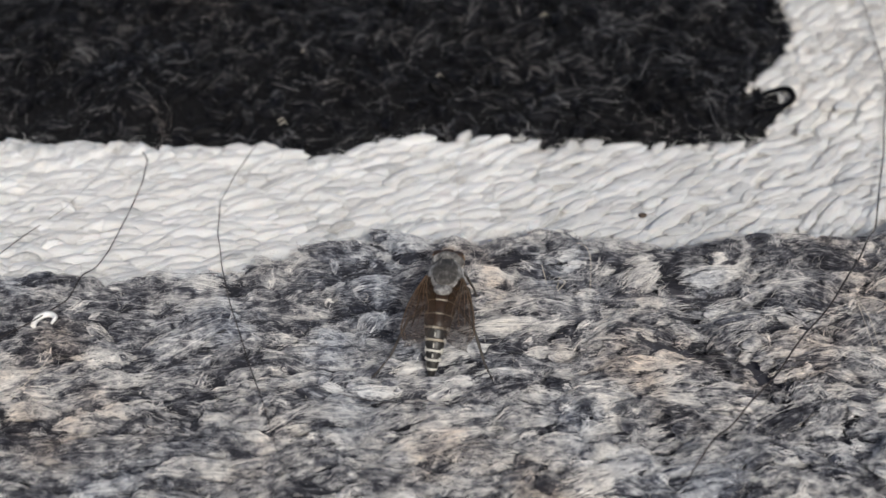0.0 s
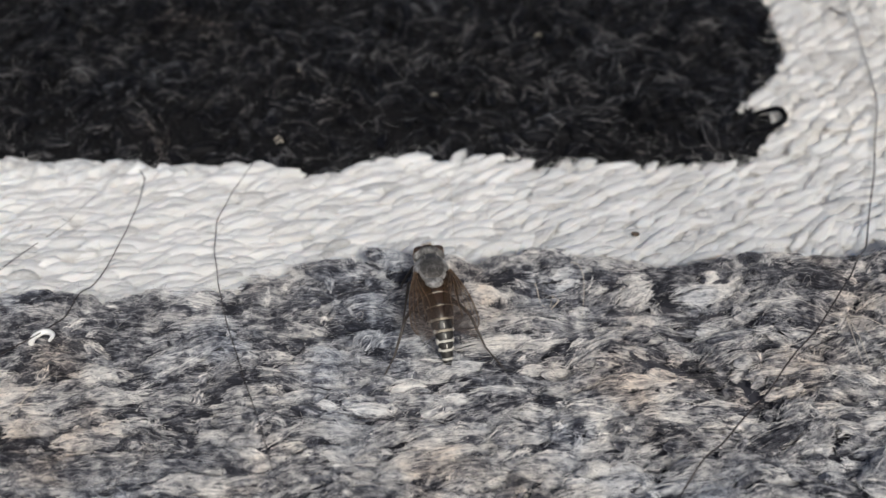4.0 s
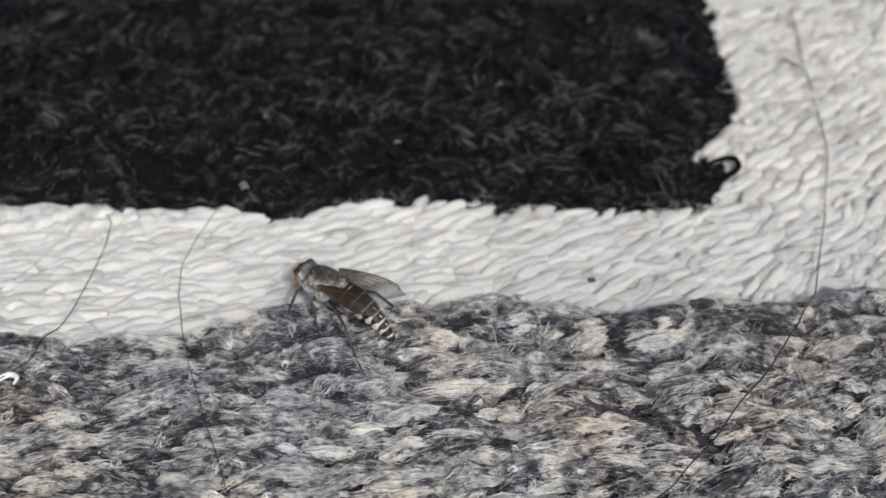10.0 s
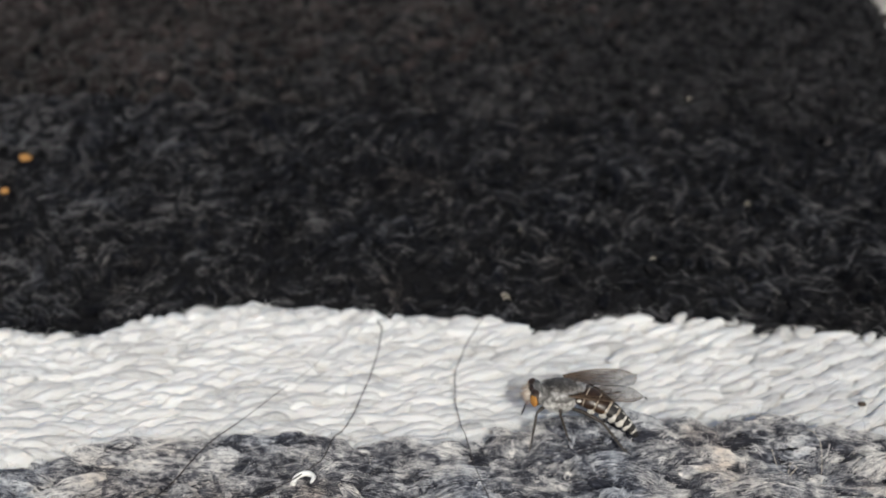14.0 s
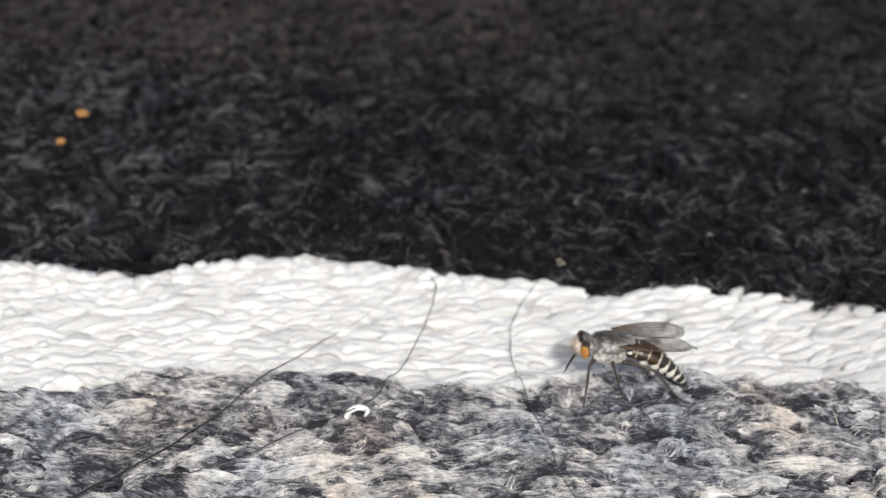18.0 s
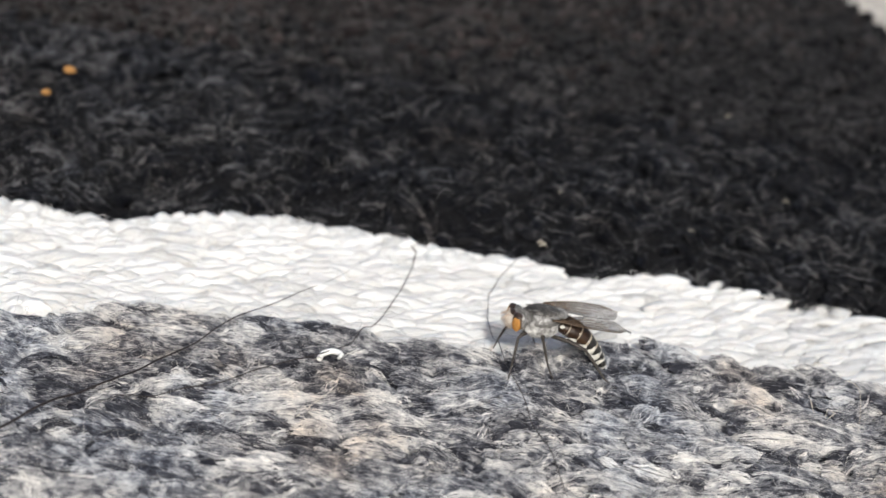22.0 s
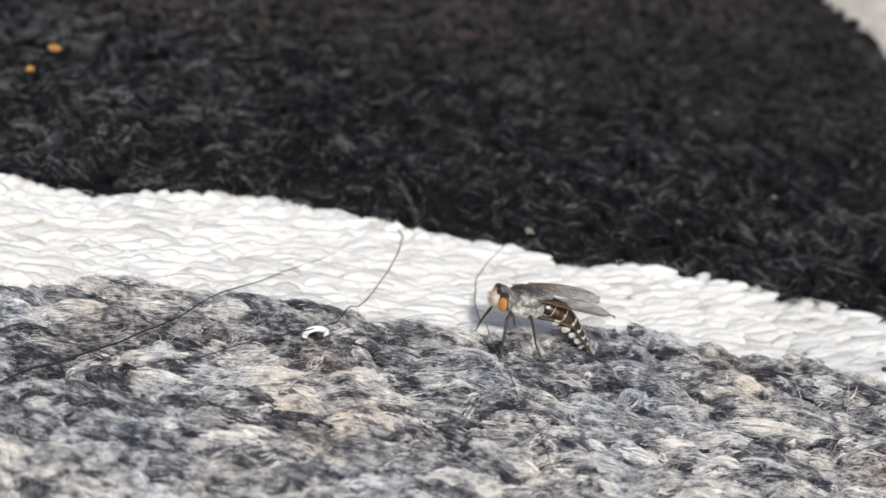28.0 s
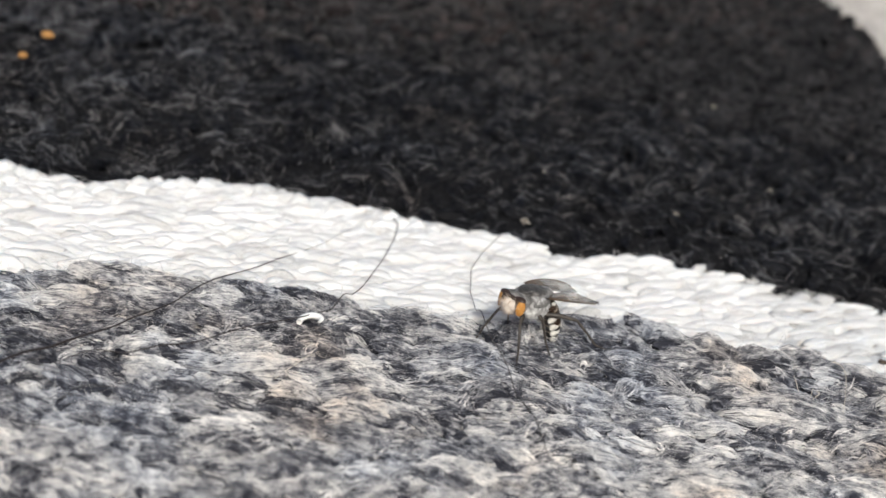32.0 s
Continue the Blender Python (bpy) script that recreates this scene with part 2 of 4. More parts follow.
# ---- helpers for meshes ----
def mesh_of(name, verts, faces, material, smooth=True, uv=None, tone=None, tone_shift=None):
    me = bpy.data.meshes.new(name)
    verts = np.asarray(verts, dtype=np.float32)
    faces = np.asarray(faces, dtype=np.int32)
    k = faces.shape[1]
    me.vertices.add(len(verts))
    me.vertices.foreach_set("co", verts.ravel())
    me.loops.add(faces.size)
    me.loops.foreach_set("vertex_index", faces.ravel())
    me.polygons.add(len(faces))
    me.polygons.foreach_set("loop_start", np.arange(0, faces.size, k, dtype=np.int32))
    me.polygons.foreach_set("loop_total", np.full(len(faces), k, dtype=np.int32))
    if smooth:
        me.polygons.foreach_set("use_smooth", np.ones(len(faces), dtype=bool))
    if uv is not None:
        layer = me.uv_layers.new(name="UVMap")
        layer.data.foreach_set("uv", np.asarray(uv, dtype=np.float32)[faces.ravel()].ravel())
    if tone is not None:
        me.attributes.new("tone", "FLOAT", "POINT").data.foreach_set("value", np.asarray(tone, dtype=np.float32))
    if tone_shift is not None:
        me.attributes.new("tone_shift", "FLOAT", "POINT").data.foreach_set("value", np.asarray(tone_shift, dtype=np.float32))
    for m in (material if isinstance(material, (list, tuple)) else (material,)):
        me.materials.append(m)
    me.update(calc_edges=True)
    return me


def part(name, bm, material, parent, label=""):
    """Links a bmesh, or a ready mesh, as one object under a thing or a part."""
    if isinstance(bm, bmesh.types.BMesh):
        me = bpy.data.meshes.new(name)
        bmesh.ops.recalc_face_normals(bm, faces=bm.faces)
        for f in bm.faces:
            f.smooth = True
        bm.to_mesh(me)
        bm.free()
        me.materials.append(material)
    else:
        me = bm
    ob = new(name, me)
    ob.parent = parent
    return tagged(ob, label)


def tube_mesh(name, pts, radii, material, sides=6):
    """A tapered round tube along a smoothed line of points, in millimetres."""
    pts = [Vector(p) for p in pts]
    fine, rr = [], []
    n = len(pts)
    for i in range(n - 1):
        p0, p1, p2, p3 = pts[max(i - 1, 0)], pts[i], pts[i + 1], pts[min(i + 2, n - 1)]
        for s in range(4):
            t = s / 4
            fine.append(0.5 * ((2 * p1) + (p2 - p0) * t + (2 * p0 - 5 * p1 + 4 * p2 - p3) * t * t + (3 * p1 - p0 - 3 * p2 + p3) * t ** 3))
            rr.append(radii[i] * (1 - t) + radii[i + 1] * t)
    fine.append(pts[-1])
    rr.append(radii[-1])
    verts, faces = [], []
    m = len(fine)
    for i, p in enumerate(fine):
        d = (fine[min(i + 1, m - 1)] - fine[max(i - 1, 0)]).normalized()
        side = d.cross(Vector((0, 0, 1)))
        if side.length < 1e-3:
            side = d.cross(Vector((0, 1, 0)))
        side.normalize()
        up = side.cross(d)
        for k in range(sides):
            g = 2 * math.pi * k / sides
            verts.append((p + (side * math.cos(g) + up * math.sin(g)) * rr[i]) * MM)
    for i in range(m - 1):
        for k in range(sides):
            q = (k + 1) % sides
            faces.append((i * sides + k, i * sides + q, (i + 1) * sides + q, (i + 1) * sides + k))
    return mesh_of(name, [tuple(v) for v in verts], faces, material)


# ---- the woven pattern: where grey, white and black wool meet ----
EDGE_X = np.array([-130, -59, -54, -49, -47, -41, -36, -35, -31, -28.5, -26, -24.8, -17, -14.8, -12.3, -8.3, -4, -1.4, -0.6, -0.1, 6.0, 7.7, 9.7, 15.6, 23.5, 27])
EDGE_Y = np.array([-14, -7.3, -7.3, -7.5, -5.0, -2.6, -1.1, -2.6, -1.7, -1.7, -1.7, -2.8, -1.4, -2.6, -3.5, -1.4, -0.2, -0.9, -2.3, -0.2, 0.0, -1.6, -0.5, -0.9, -0.6, -0.2])
SIDE_Y = np.array([-1.5, 0.6, 3.4, 5.0, 5.8, 7.2, 12.3, 15.8, 19.3, 26, 40, 52, 84, 96, 107, 140])
SIDE_X = np.array([24.0, 25.6, 28.0, 28.3, 25.3, 26.6, 30.1, 31.2, 30.5, 30.9, 31.5, 31.2, 30.6, 28.9, 26.1, 20])
GREY_X = np.array([-130, -52, -48, -43, -39, -30, -27, -24, -20, -15.5, -14.5, -10.8, -5.4, -3.7, -3.1, 1.5, 4, 7, 8.6, 12.8, 15, 17, 23.3, 27.5, 29, 33, 60])
GREY_Y = np.array([-40, -23.8, -22.6, -19.8, -19.0, -18.2, -19.4, -19.0, -18.4, -18.3, -17.0, -15.8, -14.4, -14.9, -16.2, -15.7, -14.7, -14.1, -15.9, -14.8, -16.0, -15.9, -14.0, -14.2, -15.3, -12.8, -8])
# the grey band's swell along its edge, and its level further in
CREST = (np.array([-60, -40, -25, -20, -15, -7, 0, 7, 15, 30, 60]), np.array([0.5, 0.5, 0.6, 0.8, 1.4, 2.0, 2.3, 2.5, 2.3, 2.0, 2.0]))
LEVEL = (np.array([-60, -40, -28, 0, 40]), np.array([-0.2, 0.1, 0.8, 1.05, 1.2]))


# light and shade put into the grey wool's colour with uneven dyeing: x, y, reach, darker (-) or lighter (+)
DYE_AND_LIGHT = [
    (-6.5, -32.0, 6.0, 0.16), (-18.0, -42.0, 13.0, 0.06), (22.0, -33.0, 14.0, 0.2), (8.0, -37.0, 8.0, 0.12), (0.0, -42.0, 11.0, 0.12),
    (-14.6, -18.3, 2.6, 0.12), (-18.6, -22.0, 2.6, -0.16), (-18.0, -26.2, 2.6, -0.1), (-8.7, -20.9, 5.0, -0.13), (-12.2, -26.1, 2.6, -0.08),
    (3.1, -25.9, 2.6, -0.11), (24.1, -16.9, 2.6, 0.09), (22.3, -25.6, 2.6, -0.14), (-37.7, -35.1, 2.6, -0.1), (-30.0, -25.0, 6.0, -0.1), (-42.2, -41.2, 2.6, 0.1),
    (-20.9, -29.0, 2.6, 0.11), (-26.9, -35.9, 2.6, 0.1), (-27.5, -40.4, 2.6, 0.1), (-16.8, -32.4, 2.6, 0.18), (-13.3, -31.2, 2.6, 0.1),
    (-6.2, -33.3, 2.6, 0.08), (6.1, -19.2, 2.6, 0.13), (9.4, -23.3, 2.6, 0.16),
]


def dye_and_light_at(x, y):
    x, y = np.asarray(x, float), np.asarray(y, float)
    # the furrow's wool is darkened by colour, on top of its depth
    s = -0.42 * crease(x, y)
    for cx, cy, reach, amount in DYE_AND_LIGHT:
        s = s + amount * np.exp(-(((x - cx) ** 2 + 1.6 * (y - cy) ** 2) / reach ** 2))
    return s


def smooth01(v):
    v = np.clip(v, 0, 1)
    return v * v * (3 - 2 * v)


def waves(x, y, size, seed):
    """A cheap smooth field of hills about -1 to 1, size in millimetres."""
    s = np.zeros_like(x)
    r = np.random.RandomState(seed)
    for k in range(7):
        g, ph = r.uniform(0, 2 * np.pi), r.uniform(0, 2 * np.pi)
        w = 2 * np.pi / (size * r.uniform(0.7, 1.6))
        s = s + np.sin((x * np.cos(g) + y * np.sin(g)) * w + ph)
    return s / 3.2


def zone(x, y):
    """0 grey, 1 white, 2 black."""
    black = (y > np.interp(x, EDGE_X, EDGE_Y)) & (x < np.interp(y, SIDE_Y, SIDE_X)) & (x < 33)
    return np.where(y < np.interp(x, GREY_X, GREY_Y), 0, np.where(black, 2, 1))


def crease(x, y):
    """A furrow between two swells of the grey band, sunk in height and darkened in tone."""
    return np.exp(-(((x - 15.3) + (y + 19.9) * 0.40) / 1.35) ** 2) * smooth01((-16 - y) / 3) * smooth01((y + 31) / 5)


def height(x, y):
    """The top of the pile over the floor of the weave, in millimetres."""
    x, y = np.asarray(x, float), np.asarray(y, float)
    h = 1.5 * smooth01((y + 2) / 8) + 0.15 * waves(x, y, 9, 3)
    inside = np.interp(x, GREY_X, GREY_Y) - y
    level = np.interp(x, *LEVEL)
    swell = np.maximum(np.interp(x, *CREST) - level - 0.3, 0) * np.exp(-((inside - 0.9) / 2.4) ** 2)
    grey = smooth01(inside / 1.2 + 0.3) * (level - 0.15 + swell + 0.32 * waves(x, y, 7, 5) + 0.24 * waves(x, y, 3.6, 6))
    grey = grey - 1.7 * crease(x, y) * smooth01((inside - 3) / 3)
    h = h + np.where(inside > -0.4, grey, 0)
    edge = y - np.interp(x, EDGE_X, EDGE_Y)
    h = h - 0.35 * np.exp(-((edge - 1.0) / 1.2) ** 2) * (edge > 0)
    return h


def lump(stations=7, around=5, bend=0.0, seed=0, point=2.4):
    """One stitch of yarn, 1 long, 1 wide, 1 high: a tapering half-round."""
    r = np.random.RandomState(seed)
    v, f, uv = [], [], []
    for i in range(stations):
        s = -0.5 + i / (stations - 1)
        w = max(0.06, (1 - abs(2 * s) ** point)) ** 0.62 * (1 + 0.10 * r.uniform(-1, 1))
        off = bend * (0.25 - s * s)
        for j in range(around):
            g = radians(-25 + 230 * j / (around - 1))
            v.append((s, off + 0.5 * w * math.cos(g), w * math.sin(g) * (0.9 + 0.2 * r.rand()) - 0.10))
            uv.append((s, j / (around - 1)))
    for i in range(stations - 1):
        for j in range(around - 1):
            f.append((i * around + j, (i + 1) * around + j, (i + 1) * around + j + 1, i * around + j + 1))
    return np.array(v), np.array(f), np.array(uv)


STITCHES = [lump(8, 6, b, 20 + i, 1.9) for i, b in enumerate((0.1, 0.4, -0.3, 0.2, -0.1))]
LUMPS = [lump(bend=b, seed=i) for i, b in enumerate((0.0, 0.35, -0.35, 0.15, -0.2))]


def joined_lumps(name, items, material, shapes, ruffle=0.12):
    """items: columns x, y, z, length, width, height, turn, tilt, shape. One mesh."""
    vs, fs, us, ts, at = [], [], [], [], 0
    r = np.random.RandomState(11)
    for shape, (v, f, uv) in enumerate(shapes):
        it = items[items[:, 8] == shape]
        if not len(it):
            continue
        n = len(it)
        p = v[None] * it[:, None, 3:6] * (1 + 0.012 * r.randn(n, len(v), 1))
        ct, st = np.cos(it[:, 7])[:, None], np.sin(it[:, 7])[:, None]
        px, pz = p[:, :, 0] * ct - p[:, :, 2] * st, p[:, :, 0] * st + p[:, :, 2] * ct
        c, s = np.cos(it[:, 6])[:, None], np.sin(it[:, 6])[:, None]
        w = np.stack([px * c - p[:, :, 1] * s, px * s + p[:, :, 1] * c, pz], 2) + it[:, None, 0:3]
        vs.append(w.reshape(-1, 3))
        fs.append((f[None] + (np.arange(n) * len(v))[:, None, None]).reshape(-1, 4) + at)
        u = uv[None] * np.stack([it[:, 3], it[:, 4]], 1)[:, None] + r.uniform(0, 400, (n, 1, 2))
        us.append(u.reshape(-1, 2))
        ts.append(np.repeat(r.rand(n), len(v)))
        at += n * len(v)
    p = np.concatenate(vs)
    return mesh_of(name, ruffled(p, ruffle) * MM, np.concatenate(fs), material, True, np.concatenate(us), np.concatenate(ts))


def lay(x0, x1, y0, y1, dx, dy, which, seed, size, turn, lift, wild=0.22, toss=0.10):
    """Stitches on a jittered weave over a field, only where the pattern has that wool."""
    r = np.random.RandomState(seed)
    gx, gy = np.meshgrid(np.arange(x0, x1, dx), np.arange(y0, y1, dy))
    gx = gx + (np.arange(gx.shape[0]) % 2)[:, None] * dx * 0.5
    x = gx.ravel() + r.uniform(-0.32, 0.32, gx.size) * dx
    y = gy.ravel() + r.uniform(-0.32, 0.32, gx.size) * dy
    keep = zone(x, y) == which
    x, y = x[keep], y[keep]
    n = len(x)
    big = np.clip(1 + 0.28 * r.randn(n), 0.55, 1.9)
    ln = size[0] * big * np.clip(1 + 0.2 * r.randn(n), 0.6, 1.6)
    wd = size[1] * np.sqrt(big) * np.clip(1 + 0.15 * r.randn(n), 0.6, 1.5)
    ht = size[2] * np.clip(1 + 0.25 * r.randn(n), 0.5, 1.7)
    tn = turn(x, y) + wild * r.randn(n)
    tl = (0.12 + toss) * r.randn(n) + 0.10
    z = height(x, y) - ht * lift + toss * r.randn(n)
    return np.stack([x, y, z, ln, wd, ht, tn, tl, r.randint(0, len(LUMPS), n).astype(float)], 1)


def threads(pts, rad, taper):
    """Fine threads along many lines of points (line, point, xyz): the upper half of a round, in two strips."""
    n, m = pts.shape[:2]
    v = np.zeros((n, m, 3, 3))
    for k in range(m):
        d = pts[:, min(k + 1, m - 1)] - pts[:, max(k - 1, 0)]
        d /= np.linalg.norm(d, axis=1)[:, None] + 1e-9
        side = np.stack([-d[:, 1], d[:, 0], 0 * d[:, 0]], 1)
        side /= np.linalg.norm(side, axis=1)[:, None] + 1e-9
        up = np.cross(d, side)
        for j, q in enumerate((-0.35, 0.5 * np.pi, np.pi + 0.35)):
            v[:, k, j] = pts[:, k] + (side * np.cos(q) + up * np.sin(q)) * (rad * taper[k])[:, None]
    f = np.array([(k * 3 + j, k * 3 + j + 1, k * 3 + j + 4, k * 3 + j + 3) for k in range(m - 1) for j in range(2)])
    return v.reshape(-1, 3), (f[None] + (np.arange(n) * m * 3)[:, None, None]).reshape(-1, 4)


def yarn(items, tones, per, rad, seed, segs=4, crimp=0.10, loose=0.05, vary=0.13):
    """Crimped fibres drawn over many locks. Gives vertices, faces and a shade for each vertex."""
    r = np.random.RandomState(seed)
    it = np.repeat(items, per, 0)
    n = len(it)
    ln, wd, ht = it[:, 3], it[:, 4], it[:, 5]
    across = r.uniform(-1, 1, n)
    deep = r.uniform(0.70, 1.06, n)
    span = r.uniform(0.40, 0.92, n)
    s0 = r.uniform(-0.53, 0.50 - 0.7 * span)
    drift, wave = 0.28 * r.randn(n), r.uniform(0.7, 1.5, n)
    ph, ph2 = r.uniform(0, 6.28, n), r.uniform(0, 6.28, n)
    amp = crimp * r.uniform(0.3, 1.5, n)
    tip = loose * r.gamma(1.2, 1.0, n)
    ct, st, c, s = np.cos(it[:, 7]), np.sin(it[:, 7]), np.cos(it[:, 6]), np.sin(it[:, 6])
    pts = []
    for k in range(segs + 1):
        t = k / segs
        q = s0 + span * t
        w = np.maximum(0.12, 1 - np.abs(2 * np.clip(q + 0.5, 0, 1) ** 0.75 - 1) ** 2.2) ** 0.6
        g = 1.45 * np.clip(across + drift * (t - 0.5), -1.15, 1.15)
        bend = 6.28 * q * ln / wave
        px = q * ln + 0.5 * amp * np.sin(1.3 * bend + ph2)
        py = 0.5 * wd * w * np.sin(g) * deep + amp * np.sin(bend + ph)
        pz = ht * w * np.cos(g) * deep - 0.1 * ht + 0.6 * amp * np.cos(0.8 * bend + ph2) + tip * t ** 3
        qx, qz = px * ct - pz * st, px * st + pz * ct
        pts.append(np.stack([qx * c - py * s, qx * s + py * c, qz], 1) + it[:, :3])
    width = rad * r.uniform(0.5, 1.6, n)
    v, f = threads(np.stack(pts, 1), width, [0.65] + [1.0] * (segs - 1) + [0.35])
    shade = np.repeat(tones, per) + vary * r.randn(n) + 0.20 * (r.rand(n) < 0.06)
    return v, f, np.repeat(shade, (segs + 1) * 3)


def fibres(name, x, y, seed, length, radius, rise, turn, material, segs=4):
    """Fine stray hairs of the wool, each a thin three-sided thread; one mesh."""
    r = np.random.RandomState(seed)
    n = len(x)
    g = turn(x, y) + 0.75 * r.randn(n) + np.pi * r.randint(0, 2, n)
    curl = r.randn(n) * 0.55
    ln = length * r.uniform(0.4, 1.6, n)
    top = rise * r.gamma(1.6, 0.55, n)
    base = height(x, y)
    pts = []
    px, py = x.copy(), y.copy()
    for k in range(segs + 1):
        t = k / segs
        pts.append(np.stack([px, py, base - 0.12 + top * np.sin(np.pi * (0.12 + 0.80 * t)) + 0.05 * r.randn(n)], 1))
        px = px + np.cos(g) * ln / segs
        py = py + np.sin(g) * ln / segs
        g = g + curl + 0.25 * r.randn(n)
    pts = np.stack(pts, 1)
    rad = radius * r.uniform(0.6, 1.4, n)
    v, faces = threads(pts, rad, [1.0 - 0.6 * k / segs for k in range(segs + 1)])
    return mesh_of(name, v * MM, faces, material)


# ---- large structure ----
floor_mesh = bmesh.new()
bmesh.ops.create_grid(floor_mesh, x_segments=20, y_segments=20, size=15.0)
floor_me = bpy.data.meshes.new("floor")
floor_mesh.to_mesh(floor_me)
floor_mesh.free()
floor_me.materials.append(FLOOR)
floor = tagged(new("floor", floor_me), "pale stone floor under the rug", "floor", kind="structure")
floor.location.z = -0.008

rug = tagged(new("rug"), "handwoven wool rug, mottled grey, white and black bands", "rug")


def backing():
    """The woven ground that carries the stitches: fine under the view, then out to the rug's hem."""
    xs = np.concatenate([np.linspace(-520, -125, 24)[:-1], np.arange(-125, 65, 0.8), np.linspace(65, 520, 24)])
    ys = np.concatenate([np.linspace(-420, -60, 20)[:-1], np.arange(-60, 140, 0.8), np.linspace(140, 900, 36)])
    gx, gy = np.meshgrid(xs, ys)
    far = (gx < -125) | (gx > 65) | (gy < -60) | (gy > 140)
    gz = np.where(far, 0.3, height(gx, gy) - np.where(zone(gx, gy) == 1, 0.40, 0.45))
    nx, ny = len(xs), len(ys)
    v = np.stack([gx, gy, gz], 2).reshape(-1, 3)
    i = np.arange(nx * ny).reshape(ny, nx)
    f = np.stack([i[:-1, :-1], i[:-1, 1:], i[1:, 1:], i[1:, :-1]], 2).reshape(-1, 4)
    me = mesh_of("backing", v * MM, f, [BACK_GREY, BACK_WHITE, BACK_BLACK, GREY, WHITE, DEEP], uv=v[:, :2])
    cx = (gx[:-1, :-1] + gx[1:, 1:]).ravel() / 2
    cy = (gy[:-1, :-1] + gy[1:, 1:]).ravel() / 2
    bare = (cx < -125) | (cx > 65) | (cy < -60) | (cy > 140)
    me.polygons.foreach_set("material_index", (zone(cx, cy) + 3 * bare).astype(np.int32))
    return part("backing", me, None, rug, "woven ground of the rug")


backing()
part("hem", tube_mesh("hem", [(-520, -420, -3), (520, -420, -3), (520, 900, -3), (-520, 900, -3), (-520, -420, -3)], [4] * 5, GREY), None, rug)


def white_turn(x, y):
    return np.where(x > 27, 0.7, 0.26 + 0.26 * smooth01((x + 14) / 18)) + 0.15 * waves(x, y, 6, 8)


def grey_turn(x, y):
    return 0.20 + 0.24 * waves(x, y, 9, 9)


def black_turn(x, y):
    return 0.1 + 0.5 * waves(x, y, 11, 10)


def ruffled(p, ruffle, shift=0):
    for size, push in ((1.3, 0.8), (0.6, 0.45)):
        a, b, c = (waves(p[:, 0] + 0.7 * p[:, 2], p[:, 1] - 0.6 * p[:, 2], size, q + shift) for q in (51, 58, 65))
        p = p + np.stack([a, b, 0.7 * c], 1) * (ruffle * push)
    return p


def tufts(kind, items, tones, material, near, label, per, rad, vary=0.13, body=0.55, crimp=0.10):
    """Tufts of spun fibre over a soft core: those round the fly as parts of their own, the others joined."""
    order = np.argsort(np.hypot(items[:, 0] - near[0], (items[:, 1] - near[1]) * 1.5))
    mean = items[order[:300], 3:6].mean(0)
    cv, cf, _ = lump(6, 4, 0.1, 5)
    shared = []
    for shape in range(8):
        size = mean * (0.8 + 0.08 * shape, 0.9 + 0.03 * shape, 1.0)
        one = np.array([[0, 0, 0, *size, 0, 0, 0]])
        v, f, tone = yarn(one, np.zeros(1), per, rad, 300 + shape, 3, crimp, vary=vary)
        core = ruffled(cv * size * 0.80, 0.12, shape)
        # cores darker than the fibres: shade in the gaps put into their colour
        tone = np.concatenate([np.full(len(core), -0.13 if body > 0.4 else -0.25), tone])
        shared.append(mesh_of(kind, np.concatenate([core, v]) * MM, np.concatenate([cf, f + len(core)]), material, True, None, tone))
    for k in order[:300]:
        x, y, z, ln, wd, ht, tn, tl, shape = items[k]
        ob = new(kind, shared[int(np.clip(round((ln / mean[0] - 0.8) / 0.08), 0, 7))])
        ob.parent = rug
        ob["tone_shift"] = float(tones[k])
        ob.matrix_basis = Matrix.LocRotScale(Vector((x, y, z)) * MM, Euler((0, -tl, tn)), None)
    locks(kind + "_field", items[order[300:]], tones[order[300:]], material, label, per, rad, 4, vary, crimp, body)


def locks(name, items, tones, material, label, per, rad, segs=4, vary=0.13, crimp=0.11, body=0.55):
    """A field of combed locks, joined: fibres over soft cores."""
    v, f, tone = yarn(items, tones, per, rad, 17, segs, crimp, vary=vary)
    cv, cf, _ = lump(6, 4, 0.1, 5)
    n = len(items)
    p = cv[None] * items[:, None, 3:6] * 0.80
    ct, st = np.cos(items[:, 7])[:, None], np.sin(items[:, 7])[:, None]
    px, pz = p[:, :, 0] * ct - p[:, :, 2] * st, p[:, :, 0] * st + p[:, :, 2] * ct
    c, s = np.cos(items[:, 6])[:, None], np.sin(items[:, 6])[:, None]
    w = np.stack([px * c - p[:, :, 1] * s, px * s + p[:, :, 1] * c, pz], 2) + items[:, None, 0:3]
    core = ruffled(w.reshape(-1, 3), 0.14)
    cores = (cf[None] + (np.arange(n) * len(cv))[:, None, None]).reshape(-1, 4)
    # core tones are lowered and capped, colouring in the shade between locks
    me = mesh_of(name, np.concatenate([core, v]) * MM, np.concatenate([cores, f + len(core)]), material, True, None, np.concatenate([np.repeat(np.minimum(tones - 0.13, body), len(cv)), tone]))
    tagged(part(name, me, None, rug, label), kind="stuff")


def seen(x, y):
    """The stretch of the rug that lies before the camera at some time."""
    return (y > -46) & (x > -50.5 - 0.46 * (y + 34)) & (x < 33 + 0.34 * (y + 34)) & (x < 90 + 1.7 * y + 20)


